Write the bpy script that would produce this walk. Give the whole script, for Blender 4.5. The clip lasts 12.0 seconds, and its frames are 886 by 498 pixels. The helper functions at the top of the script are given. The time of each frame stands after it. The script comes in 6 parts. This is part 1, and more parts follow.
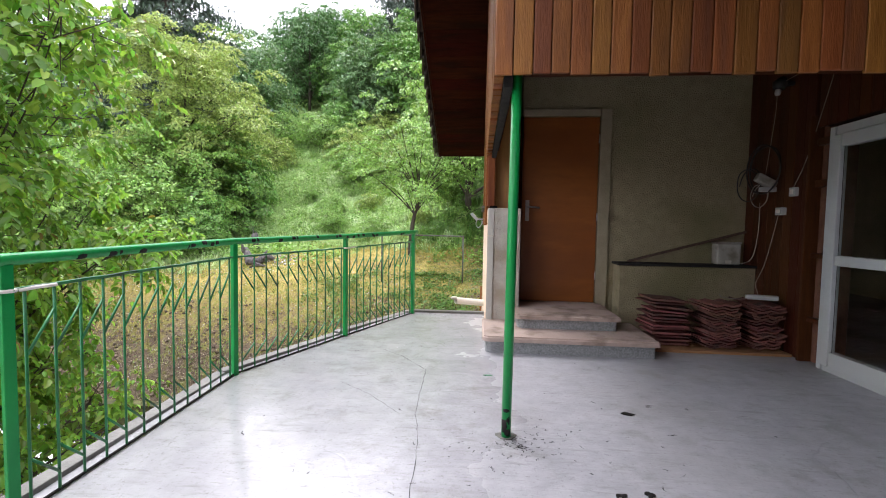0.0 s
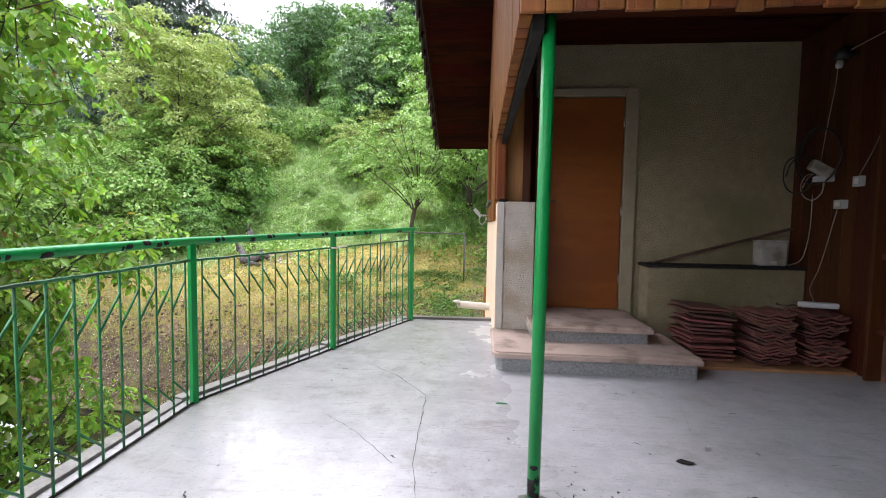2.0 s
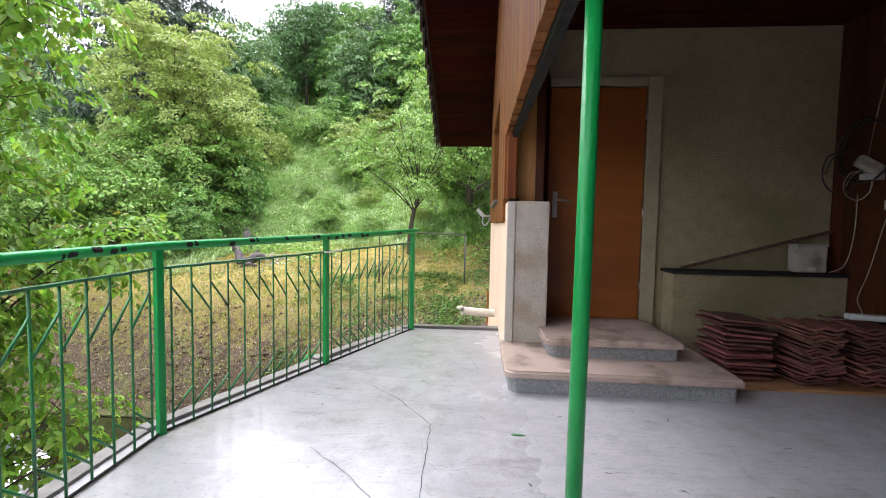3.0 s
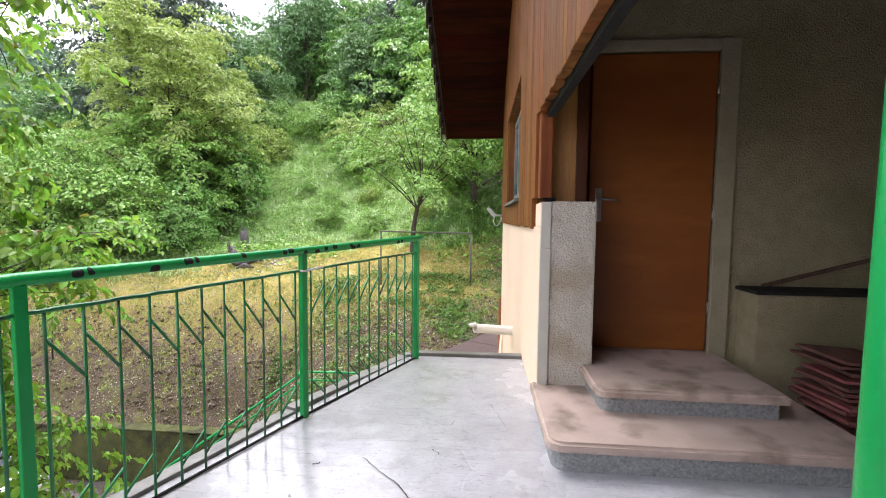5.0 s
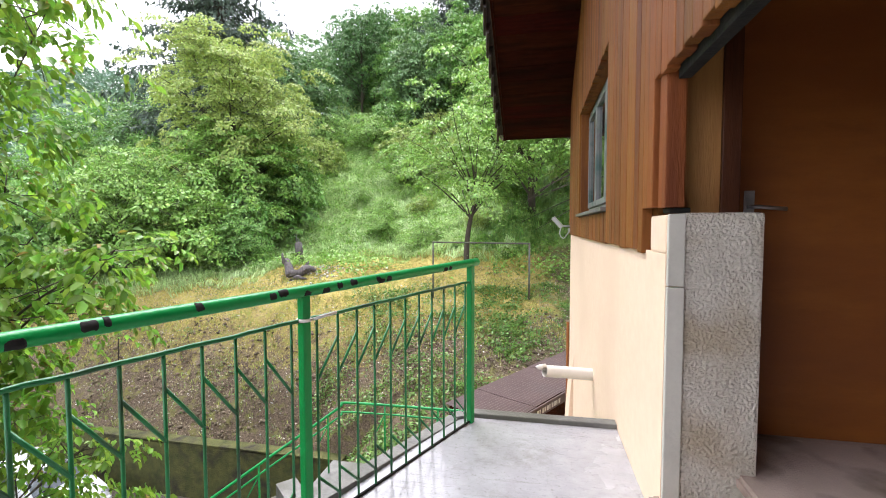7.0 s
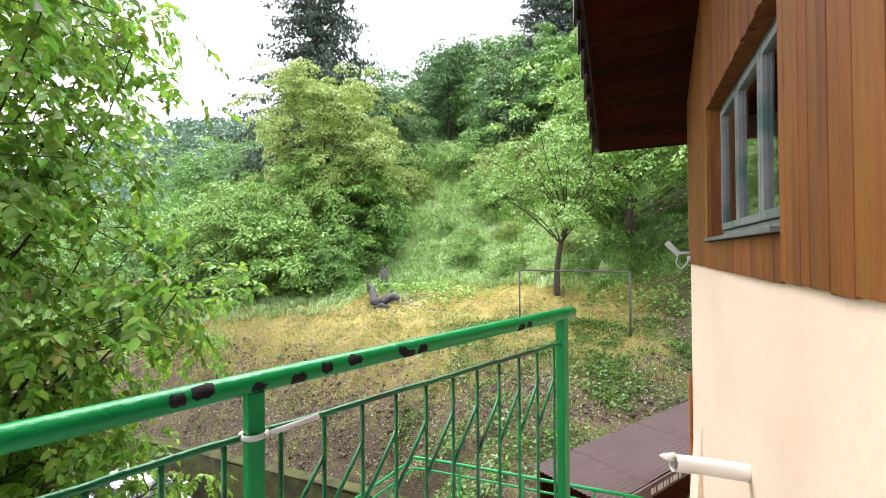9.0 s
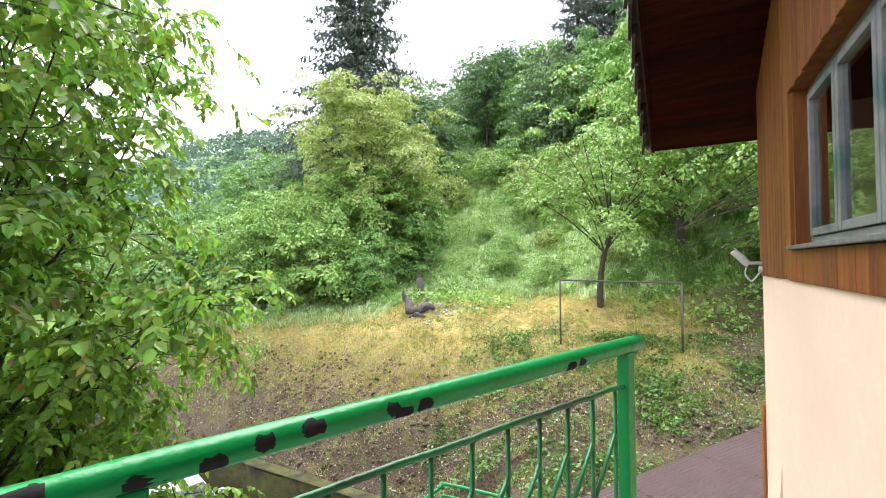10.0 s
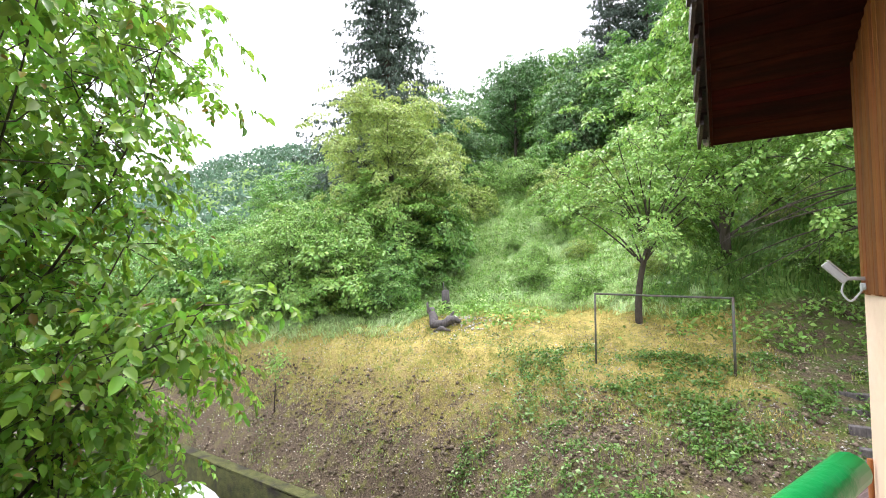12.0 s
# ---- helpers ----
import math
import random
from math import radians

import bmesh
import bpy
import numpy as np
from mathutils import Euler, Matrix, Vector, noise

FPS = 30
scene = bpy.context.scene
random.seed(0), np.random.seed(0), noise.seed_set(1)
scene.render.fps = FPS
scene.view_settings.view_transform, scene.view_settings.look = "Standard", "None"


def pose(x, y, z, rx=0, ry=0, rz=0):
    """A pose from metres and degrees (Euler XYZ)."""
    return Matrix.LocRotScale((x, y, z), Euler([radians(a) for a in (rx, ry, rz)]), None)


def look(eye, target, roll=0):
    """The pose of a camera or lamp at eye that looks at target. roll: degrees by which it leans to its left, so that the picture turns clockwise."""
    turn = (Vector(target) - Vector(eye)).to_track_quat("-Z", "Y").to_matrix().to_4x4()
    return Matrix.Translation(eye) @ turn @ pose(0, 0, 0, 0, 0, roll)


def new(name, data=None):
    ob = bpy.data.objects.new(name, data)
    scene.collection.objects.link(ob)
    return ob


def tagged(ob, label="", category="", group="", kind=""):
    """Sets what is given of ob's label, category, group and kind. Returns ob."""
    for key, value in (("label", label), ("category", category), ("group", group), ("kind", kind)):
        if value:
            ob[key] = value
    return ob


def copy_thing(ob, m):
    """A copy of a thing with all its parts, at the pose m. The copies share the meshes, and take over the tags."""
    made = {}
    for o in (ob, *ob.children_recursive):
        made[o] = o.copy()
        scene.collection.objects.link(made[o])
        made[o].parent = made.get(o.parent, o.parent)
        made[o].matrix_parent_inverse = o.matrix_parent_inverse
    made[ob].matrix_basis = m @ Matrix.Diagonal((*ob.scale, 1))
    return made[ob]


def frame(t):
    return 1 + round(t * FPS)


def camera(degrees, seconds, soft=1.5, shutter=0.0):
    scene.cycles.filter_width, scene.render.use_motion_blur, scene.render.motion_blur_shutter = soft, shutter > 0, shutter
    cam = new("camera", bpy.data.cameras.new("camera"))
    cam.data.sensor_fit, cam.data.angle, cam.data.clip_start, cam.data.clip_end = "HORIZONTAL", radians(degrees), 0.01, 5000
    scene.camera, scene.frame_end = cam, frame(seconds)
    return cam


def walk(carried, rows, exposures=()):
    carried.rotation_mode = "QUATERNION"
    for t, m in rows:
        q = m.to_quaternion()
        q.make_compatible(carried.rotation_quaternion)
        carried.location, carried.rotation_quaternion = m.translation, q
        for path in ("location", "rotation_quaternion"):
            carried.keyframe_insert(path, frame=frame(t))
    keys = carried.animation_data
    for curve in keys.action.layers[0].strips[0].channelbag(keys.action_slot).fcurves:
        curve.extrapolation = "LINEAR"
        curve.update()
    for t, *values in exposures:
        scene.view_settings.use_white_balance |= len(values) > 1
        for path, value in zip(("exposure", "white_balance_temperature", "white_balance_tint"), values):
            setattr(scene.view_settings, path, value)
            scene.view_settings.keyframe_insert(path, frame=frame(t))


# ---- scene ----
cam = camera(89.9, 12.0, 1.0)
PATH = [
    (0, (0.098, -0.019, 1.127), (-0.068, 1.971, 1.019), 1.0),
    (0.5, (0.09, 0.113, 1.126), (-0.075, 2.103, 1.015), 0.9),
    (1, (0.075, 0.264, 1.117), (-0.09, 2.254, 1.004), 0.9),
    (1.5, (0.049, 0.417, 1.116), (-0.116, 2.407, 0.998), 0.9),
    (2, (0.025, 0.576, 1.116), (-0.141, 2.566, 0.996), 0.9),
    (2.5, (-0.012, 0.774, 1.122), (-0.176, 2.763, 0.999), 1.0),
    (3, (-0.052, 0.954, 1.129), (-0.214, 2.944, 1.009), 1.0),
    (5, (-0.187, 1.809, 1.197), (-0.363, 3.797, 1.061), 0.6),
    (5.5, (-0.227, 2.036, 1.225), (-0.431, 4.021, 1.088), 0.4),
    (6, (-0.259, 2.259, 1.236), (-0.508, 4.238, 1.097), 0.2),
    (6.5, (-0.289, 2.511, 1.249), (-0.611, 4.48, 1.12), 0.1),
    (7, (-0.325, 2.733, 1.26), (-0.741, 4.686, 1.159), -0.1),
    (9, (-0.458, 3.622, 1.287), (-1.250, 5.458, 1.306), -0.5),
    (9.5, (-0.527, 3.832, 1.283), (-1.404, 5.629, 1.327), -0.5),
    (10, (-0.582, 4.037, 1.289), (-1.528, 5.798, 1.347), -0.2),
    (10.5, (-0.643, 4.237, 1.299), (-1.634, 5.973, 1.371), -0.1),
    (11, (-0.715, 4.417, 1.302), (-1.736, 6.135, 1.385), -0.1),
    (11.5, (-0.788, 4.583, 1.307), (-1.830, 6.287, 1.403), -0.1),
    (12, (-0.857, 4.725, 1.310), (-1.912, 6.421, 1.418), 0.0),
]
walk(cam, [(t, look(eye, target, roll)) for t, eye, target, roll in PATH], [(0, 1.22, 6500, 18), (12, 1.3, 6500, 16)])

# ---- world and sun: bright overcast ----
world = bpy.data.worlds.new("overcast_sky")
scene.world = world
world.use_nodes = True
wn, wl = world.node_tree.nodes, world.node_tree.links
wn.clear()
sky = wn.new("ShaderNodeTexSky")
sky.sky_type, sky.sun_disc = "NISHITA", False
sky.sun_elevation, sky.sun_rotation = radians(62), radians(323)
sky.air_density, sky.dust_density, sky.ozone_density = 1.0, 4.0, 1.0
grey = wn.new("ShaderNodeHueSaturation")
grey.inputs["Saturation"].default_value = 0.12
cloud = wn.new("ShaderNodeMix")
cloud.data_type = "RGBA"
cloud.inputs["Factor"].default_value = 0.55
cloud.inputs["B"].default_value = (12.5, 13.2, 14.6, 1)
back = wn.new("ShaderNodeBackground")
back.inputs["Strength"].default_value = 0.14
wout = wn.new("ShaderNodeOutputWorld")
wl.new(sky.outputs["Color"], grey.inputs["Color"])
wl.new(grey.outputs["Color"], cloud.inputs["A"])
wl.new(cloud.outputs["Result"], back.inputs["Color"])
wl.new(back.outputs["Background"], wout.inputs["Surface"])
sun_data = bpy.data.lights.new("sun", "SUN")
sun_data.energy, sun_data.angle, sun_data.color = 1.5, radians(40), (1.0, 0.99, 0.97)
sun = new("sun", sun_data)
sun.matrix_world = look((-8.5, 11.2, 30), (0, 0, 3.5))


# ---- materials ----
def surf(name, c1, c2, rough=0.7, scale=6.0, bump=0.2, bump_scale=60.0, metal=0.0, rand=0.0, stretch=(1, 1, 1), c3=None,
         stain=1.2, island=False, spec=0.5, rough2=None, trans=0.0, coat=0.0, relief=0.02):
    """Two colours mixed by grain, a third by large stains, fine relief; rand varies it from piece to piece."""
    m = bpy.data.materials.new(name)
    m.use_nodes = True
    n, l = m.node_tree.nodes, m.node_tree.links
    b = n["Principled BSDF"]
    tc = n.new("ShaderNodeTexCoord")
    mp = n.new("ShaderNodeMapping")
    mp.inputs["Scale"].default_value = stretch
    l.new(tc.outputs["Object"], mp.inputs["Vector"])
    vec = mp.outputs["Vector"]
    if rand:
        if island:
            ri = n.new("ShaderNodeNewGeometry").outputs["Random Per Island"]
        else:
            ri = n.new("ShaderNodeObjectInfo").outputs["Random"]
        mul = n.new("ShaderNodeMath")
        mul.operation = "MULTIPLY"
        mul.inputs[1].default_value = 37.0
        l.new(ri, mul.inputs[0])
        add = n.new("ShaderNodeVectorMath")
        l.new(vec, add.inputs[0])
        l.new(mul.outputs[0], add.inputs[1])
        vec = add.outputs[0]
    g = n.new("ShaderNodeTexNoise")
    g.inputs["Scale"].default_value, g.inputs["Detail"].default_value, g.inputs["Roughness"].default_value = scale, 6, 0.65
    l.new(vec, g.inputs["Vector"])
    r1 = n.new("ShaderNodeMapRange")
    r1.inputs["From Min"].default_value, r1.inputs["From Max"].default_value = 0.32, 0.68
    l.new(g.outputs["Fac"], r1.inputs["Value"])
    mx = n.new("ShaderNodeMix")
    mx.data_type = "RGBA"
    mx.inputs["A"].default_value, mx.inputs["B"].default_value = (*c1, 1), (*c2, 1)
    l.new(r1.outputs["Result"], mx.inputs["Factor"])
    col = mx.outputs["Result"]
    if c3:
        st = n.new("ShaderNodeTexNoise")
        st.inputs["Scale"].default_value, st.inputs["Detail"].default_value = stain, 5
        l.new(vec, st.inputs["Vector"])
        r2 = n.new("ShaderNodeMapRange")
        r2.inputs["From Min"].default_value, r2.inputs["From Max"].default_value = 0.5, 0.66
        l.new(st.outputs["Fac"], r2.inputs["Value"])
        m2 = n.new("ShaderNodeMix")
        m2.data_type = "RGBA"
        m2.inputs["B"].default_value = (*c3, 1)
        l.new(r2.outputs["Result"], m2.inputs["Factor"])
        l.new(col, m2.inputs["A"])
        col = m2.outputs["Result"]
    if rand:
        hs = n.new("ShaderNodeHueSaturation")
        mr = n.new("ShaderNodeMapRange")
        mr.inputs["To Min"].default_value, mr.inputs["To Max"].default_value = 1 - rand, 1 + rand
        l.new(ri, mr.inputs["Value"])
        l.new(mr.outputs["Result"], hs.inputs["Value"])
        hu = n.new("ShaderNodeMath")
        hu.operation = "MULTIPLY"
        hu.inputs[1].default_value = 7.31
        l.new(ri, hu.inputs[0])
        fr = n.new("ShaderNodeMath")
        fr.operation = "FRACT"
        l.new(hu.outputs[0], fr.inputs[0])
        hr = n.new("ShaderNodeMapRange")
        hr.inputs["To Min"].default_value, hr.inputs["To Max"].default_value = 0.5 - 0.05 * rand, 0.5 + 0.05 * rand
        l.new(fr.outputs[0], hr.inputs["Value"])
        l.new(hr.outputs["Result"], hs.inputs["Hue"])
        l.new(col, hs.inputs["Color"])
        col = hs.outputs["Color"]
    l.new(col, b.inputs["Base Color"])
    if rough2 is None:
        b.inputs["Roughness"].default_value = rough
    else:
        rr = n.new("ShaderNodeMapRange")
        rr.inputs["From Min"].default_value, rr.inputs["From Max"].default_value = 0.4, 0.62
        rr.inputs["To Min"].default_value, rr.inputs["To Max"].default_value = rough, rough2
        l.new(g.outputs["Fac"], rr.inputs["Value"])
        l.new(rr.outputs["Result"], b.inputs["Roughness"])
    b.inputs["Metallic"].default_value = metal
    b.inputs["Specular IOR Level"].default_value = spec
    b.inputs["Coat Weight"].default_value = coat
    if bump:
        f = n.new("ShaderNodeTexNoise")
        f.inputs["Scale"].default_value, f.inputs["Detail"].default_value = bump_scale, 4
        l.new(vec, f.inputs["Vector"])
        bp = n.new("ShaderNodeBump")
        bp.inputs["Strength"].default_value, bp.inputs["Distance"].default_value = bump, relief
        l.new(f.outputs["Fac"], bp.inputs["Height"])
        l.new(bp.outputs["Normal"], b.inputs["Normal"])
    if trans:
        t = n.new("ShaderNodeBsdfTranslucent")
        l.new(col, t.inputs["Color"])
        ms = n.new("ShaderNodeMixShader")
        ms.inputs["Fac"].default_value = trans
        l.new(b.outputs["BSDF"], ms.inputs[1])
        l.new(t.outputs["BSDF"], ms.inputs[2])
        l.new(ms.outputs["Shader"], n["Material Output"].inputs["Surface"])
    return m


def leafmat(name, c1, c2, rand=0.5, rough=0.37, trans=0.28):
    return surf(name, c1, c2, rough, 1.3, 0, rand=rand, island=True, trans=trans, spec=0.5)


M_CLAD = surf("varnished_pine", (0.20, 0.070, 0.014), (0.32, 0.125, 0.027), 0.5, 5, 0.25, 30, rand=0.34, stretch=(6, 6, 0.7), c3=(0.17, 0.068, 0.026), stain=1.4)
M_CLAD_SIDE = surf("brown_stained_pine", (0.175, 0.055, 0.010), (0.245, 0.085, 0.017), 0.6, 5, 0.25, 30, rand=0.2, stretch=(6, 6, 0.6), c3=(0.135, 0.042, 0.012), spec=0.25)
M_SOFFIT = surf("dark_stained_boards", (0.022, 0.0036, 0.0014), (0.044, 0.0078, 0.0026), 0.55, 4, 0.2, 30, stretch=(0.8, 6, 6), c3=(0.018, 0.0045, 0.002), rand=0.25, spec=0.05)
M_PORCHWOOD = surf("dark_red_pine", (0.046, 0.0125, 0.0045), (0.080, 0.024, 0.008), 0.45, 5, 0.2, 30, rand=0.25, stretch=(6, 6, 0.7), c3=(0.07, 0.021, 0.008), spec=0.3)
M_RAWPANEL = surf("pale_orange_pine_panel", (0.30, 0.135, 0.035), (0.38, 0.185, 0.05), 0.5, 5, 0.2, 30, stretch=(6, 6, 0.6), c3=(0.25, 0.10, 0.025), stain=1.6)
M_DOOR = surf("orange_brown_door_veneer", (0.205, 0.058, 0.010), (0.265, 0.083, 0.015), 0.42, 3, 0.06, 40, stretch=(1, 1, 3.5), c3=(0.20, 0.056, 0.011), stain=0.9)
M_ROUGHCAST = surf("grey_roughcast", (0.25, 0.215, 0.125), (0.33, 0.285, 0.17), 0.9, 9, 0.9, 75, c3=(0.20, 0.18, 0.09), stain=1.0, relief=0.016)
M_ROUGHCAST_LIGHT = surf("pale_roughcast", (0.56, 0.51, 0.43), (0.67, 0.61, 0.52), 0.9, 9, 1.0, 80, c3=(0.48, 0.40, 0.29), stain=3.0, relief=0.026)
M_PEACH = surf("peach_render", (0.80, 0.60, 0.43), (0.84, 0.65, 0.48), 0.85, 14, 0.25, 180, c3=(0.78, 0.585, 0.42), stain=0.8)
M_TRIMGREY = surf("grey_painted_trim", (0.47, 0.45, 0.39), (0.55, 0.52, 0.45), 0.8, 8, 0.2, 60)
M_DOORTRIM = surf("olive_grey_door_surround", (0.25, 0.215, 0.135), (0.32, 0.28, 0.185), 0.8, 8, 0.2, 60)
M_STEP = surf("pink_worn_concrete", (0.39, 0.295, 0.245), (0.50, 0.39, 0.335), 0.5, 7, 0.4, 110, c3=(0.24, 0.18, 0.14), stain=4.5, rough2=0.8, relief=0.008)
M_RISER = surf("grey_terrazzo", (0.17, 0.18, 0.18), (0.36, 0.37, 0.37), 0.6, 70, 0.3, 90)
M_GREEN = surf("green_gloss_paint", (0.0, 0.25, 0.055), (0.001, 0.31, 0.068), 0.30, 6, 0.15, 50, spec=0.32, c3=(0.004, 0.25, 0.065))
M_CHIP = surf("flaked_dark_metal", (0.010, 0.011, 0.011), (0.030, 0.027, 0.024), 0.85, 20, 0.2, 60, spec=0.2)
M_GREENTHIN = surf("green_thin_bar_paint", (0.004, 0.14, 0.040), (0.010, 0.20, 0.055), 0.4, 9, 0.2, 60, c3=(0.02, 0.08, 0.03), stain=6)
M_PVC = surf("white_plastic", (0.46, 0.49, 0.49), (0.54, 0.57, 0.57), 0.4, 3, 0.03, 40, c3=(0.50, 0.50, 0.48))
M_PIPE = surf("white_pvc_pipe", (0.74, 0.72, 0.66), (0.82, 0.80, 0.75), 0.4, 6, 0.05, 40, c3=(0.66, 0.62, 0.54))
M_METAL = surf("dull_steel", (0.35, 0.35, 0.34), (0.5, 0.5, 0.49), 0.35, 20, 0.05, 60, metal=0.9)
M_RUST = surf("rusty_iron", (0.06, 0.035, 0.025), (0.12, 0.07, 0.045), 0.75, 20, 0.3, 60)
M_FRAMEPIPE = surf("grey_green_weathered_pipe", (0.055, 0.065, 0.05), (0.11, 0.115, 0.09), 0.7, 14, 0.3, 60, c3=(0.08, 0.055, 0.04), stain=4)
M_BLACK = surf("black_rubber", (0.012, 0.012, 0.013), (0.022, 0.022, 0.022), 0.5, 20, 0.05, 60)
M_WHITECABLE = surf("white_cable", (0.22, 0.20, 0.17), (0.30, 0.28, 0.24), 0.45, 20, 0.0)
# Greyer than the white plastic, with darker blotches.
M_BOX = surf("blotched_grey_plastic", (0.34, 0.33, 0.28), (0.42, 0.41, 0.36), 0.5, 9, 0.1, 40, c3=(0.20, 0.19, 0.14), stain=6)
M_CONCRETE = surf("grey_concrete", (0.28, 0.28, 0.27), (0.40, 0.39, 0.37), 0.85, 6, 0.3, 60, c3=(0.22, 0.22, 0.19), stain=1.3)
M_LIP = surf("wet_grey_edge", (0.11, 0.11, 0.105), (0.20, 0.195, 0.18), 0.6, 9, 0.3, 50, c3=(0.09, 0.09, 0.07))
M_TILE = surf("old_clay_roof_tile", (0.13, 0.045, 0.034), (0.23, 0.085, 0.064), 0.75, 9, 0.6, 60, rand=0.38, c3=(0.085, 0.045, 0.036), stain=7)
M_VERGE = surf("dark_wet_roof_tile", (0.030, 0.016, 0.012), (0.065, 0.032, 0.024), 0.38, 9, 0.4, 60, rand=0.3, c3=(0.02, 0.014, 0.012), stain=5)
M_BOARD = surf("raw_pine_board", (0.30, 0.15, 0.065), (0.38, 0.21, 0.095), 0.7, 5, 0.2, 40, stretch=(0.8, 6, 6))
M_WINFRAME = surf("pale_green_window_paint", (0.15, 0.155, 0.15), (0.23, 0.235, 0.225), 0.5, 6, 0.15, 50, c3=(0.060, 0.115, 0.10), stain=3.5)
M_MOSSWALL = surf("mossy_concrete", (0.045, 0.055, 0.012), (0.115, 0.115, 0.032), 0.95, 3.5, 1.0, 24, c3=(0.032, 0.026, 0.017), stain=1.6, relief=0.05)
M_SHED = surf("brown_sheet_roof", (0.075, 0.045, 0.042), (0.105, 0.066, 0.060), 0.55, 5, 0.1, 60, c3=(0.09, 0.065, 0.062), stain=0.9)
M_BARK = surf("dark_bark", (0.035, 0.028, 0.020), (0.085, 0.068, 0.050), 0.95, 7, 0.9, 26, stretch=(2, 2, 0.5))
M_DEADWOOD = surf("weathered_dead_wood", (0.05, 0.045, 0.045), (0.17, 0.15, 0.145), 0.9, 6, 0.8, 26, stretch=(3, 3, 0.6))
M_CARPAINT = surf("white_car_paint", (0.72, 0.74, 0.77), (0.78, 0.80, 0.82), 0.25, 3, 0.0, coat=0.6)
M_TAR = surf("brown_old_masonry", (0.12, 0.05, 0.03), (0.22, 0.10, 0.06), 0.9, 12, 0.6, 40)
M_CLOD = surf("brown_soil_clod", (0.10, 0.078, 0.056), (0.21, 0.165, 0.12), 0.95, 9, 0.5, 40, rand=0.45, island=True, spec=0.1)
M_STONE = surf("pale_pebble", (0.42, 0.40, 0.37), (0.62, 0.60, 0.57), 0.8, 12, 0.2, 40, rand=0.4, island=True)
L_WALNUT = leafmat("walnut_leaf", (0.14, 0.30, 0.034), (0.26, 0.45, 0.058), 0.5, 0.36, 0.48)
L_YOUNG = leafmat("young_reddish_leaf", (0.3, 0.29, 0.04), (0.27, 0.15, 0.05), 0.35, 0.35, 0.4)
L_LIGHT = leafmat("light_green_leaf", (0.20, 0.38, 0.075), (0.29, 0.48, 0.105), 0.35)
L_YELLOW = leafmat("yellow_green_leaf", (0.29, 0.41, 0.10), (0.42, 0.52, 0.14), 0.35, 0.32, 0.4)
L_MID = leafmat("mid_green_leaf", (0.14, 0.31, 0.065), (0.21, 0.40, 0.09), 0.35)
L_DEEP = leafmat("deep_green_leaf", (0.085, 0.2, 0.06), (0.125, 0.26, 0.08), 0.35)
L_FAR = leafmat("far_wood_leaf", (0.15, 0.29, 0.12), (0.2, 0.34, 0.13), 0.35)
# Bluer and paler: distant haze is mixed into this leaf colour.
L_HAZYRIDGE = leafmat("hazed_distant_leaf", (0.10, 0.19, 0.125), (0.14, 0.23, 0.15), 0.3)
# Greyed and lightened: the haze before the spruces is put into the needles.
L_HAZYSPRUCE = leafmat("hazed_spruce_needles", (0.07, 0.11, 0.08), (0.105, 0.15, 0.105), 0.35, 0.6, 0.1)
L_GRASS = leafmat("tall_grass_blade", (0.40, 0.58, 0.23), (0.62, 0.74, 0.42), 0.4, 0.5, 0.4)
# Deeper green blades: the shade under the trees is put into the colour.
L_SHADEDGRASS = leafmat("shade_darkened_grass_blade", (0.12, 0.26, 0.055), (0.20, 0.36, 0.09), 0.4, 0.5, 0.25)
L_MOWN = leafmat("cut_grass_blade", (0.38, 0.34, 0.085), (0.54, 0.45, 0.15), 0.45, 0.6, 0.3)
L_TUFT = leafmat("green_grass_tuft", (0.22, 0.30, 0.06), (0.34, 0.40, 0.10), 0.45, 0.6, 0.3)
L_WEED = leafmat("broad_weed_leaf", (0.10, 0.21, 0.04), (0.16, 0.30, 0.06), 0.35)
L_LITTER = leafmat("dry_leaf_litter", (0.24, 0.20, 0.12), (0.38, 0.33, 0.23), 0.5, 0.8, 0.1)


def glassmat(name, tint, rough=0.02):
    m = bpy.data.materials.new(name)
    m.use_nodes = True
    b = m.node_tree.nodes["Principled BSDF"]
    b.inputs["Base Color"].default_value = (*tint, 1)
    b.inputs["Transmission Weight"].default_value = 1.0
    b.inputs["Roughness"].default_value = rough
    b.inputs["IOR"].default_value = 1.45
    return m


M_GLASS = glassmat("window_glass", (0.85, 0.9, 0.88))


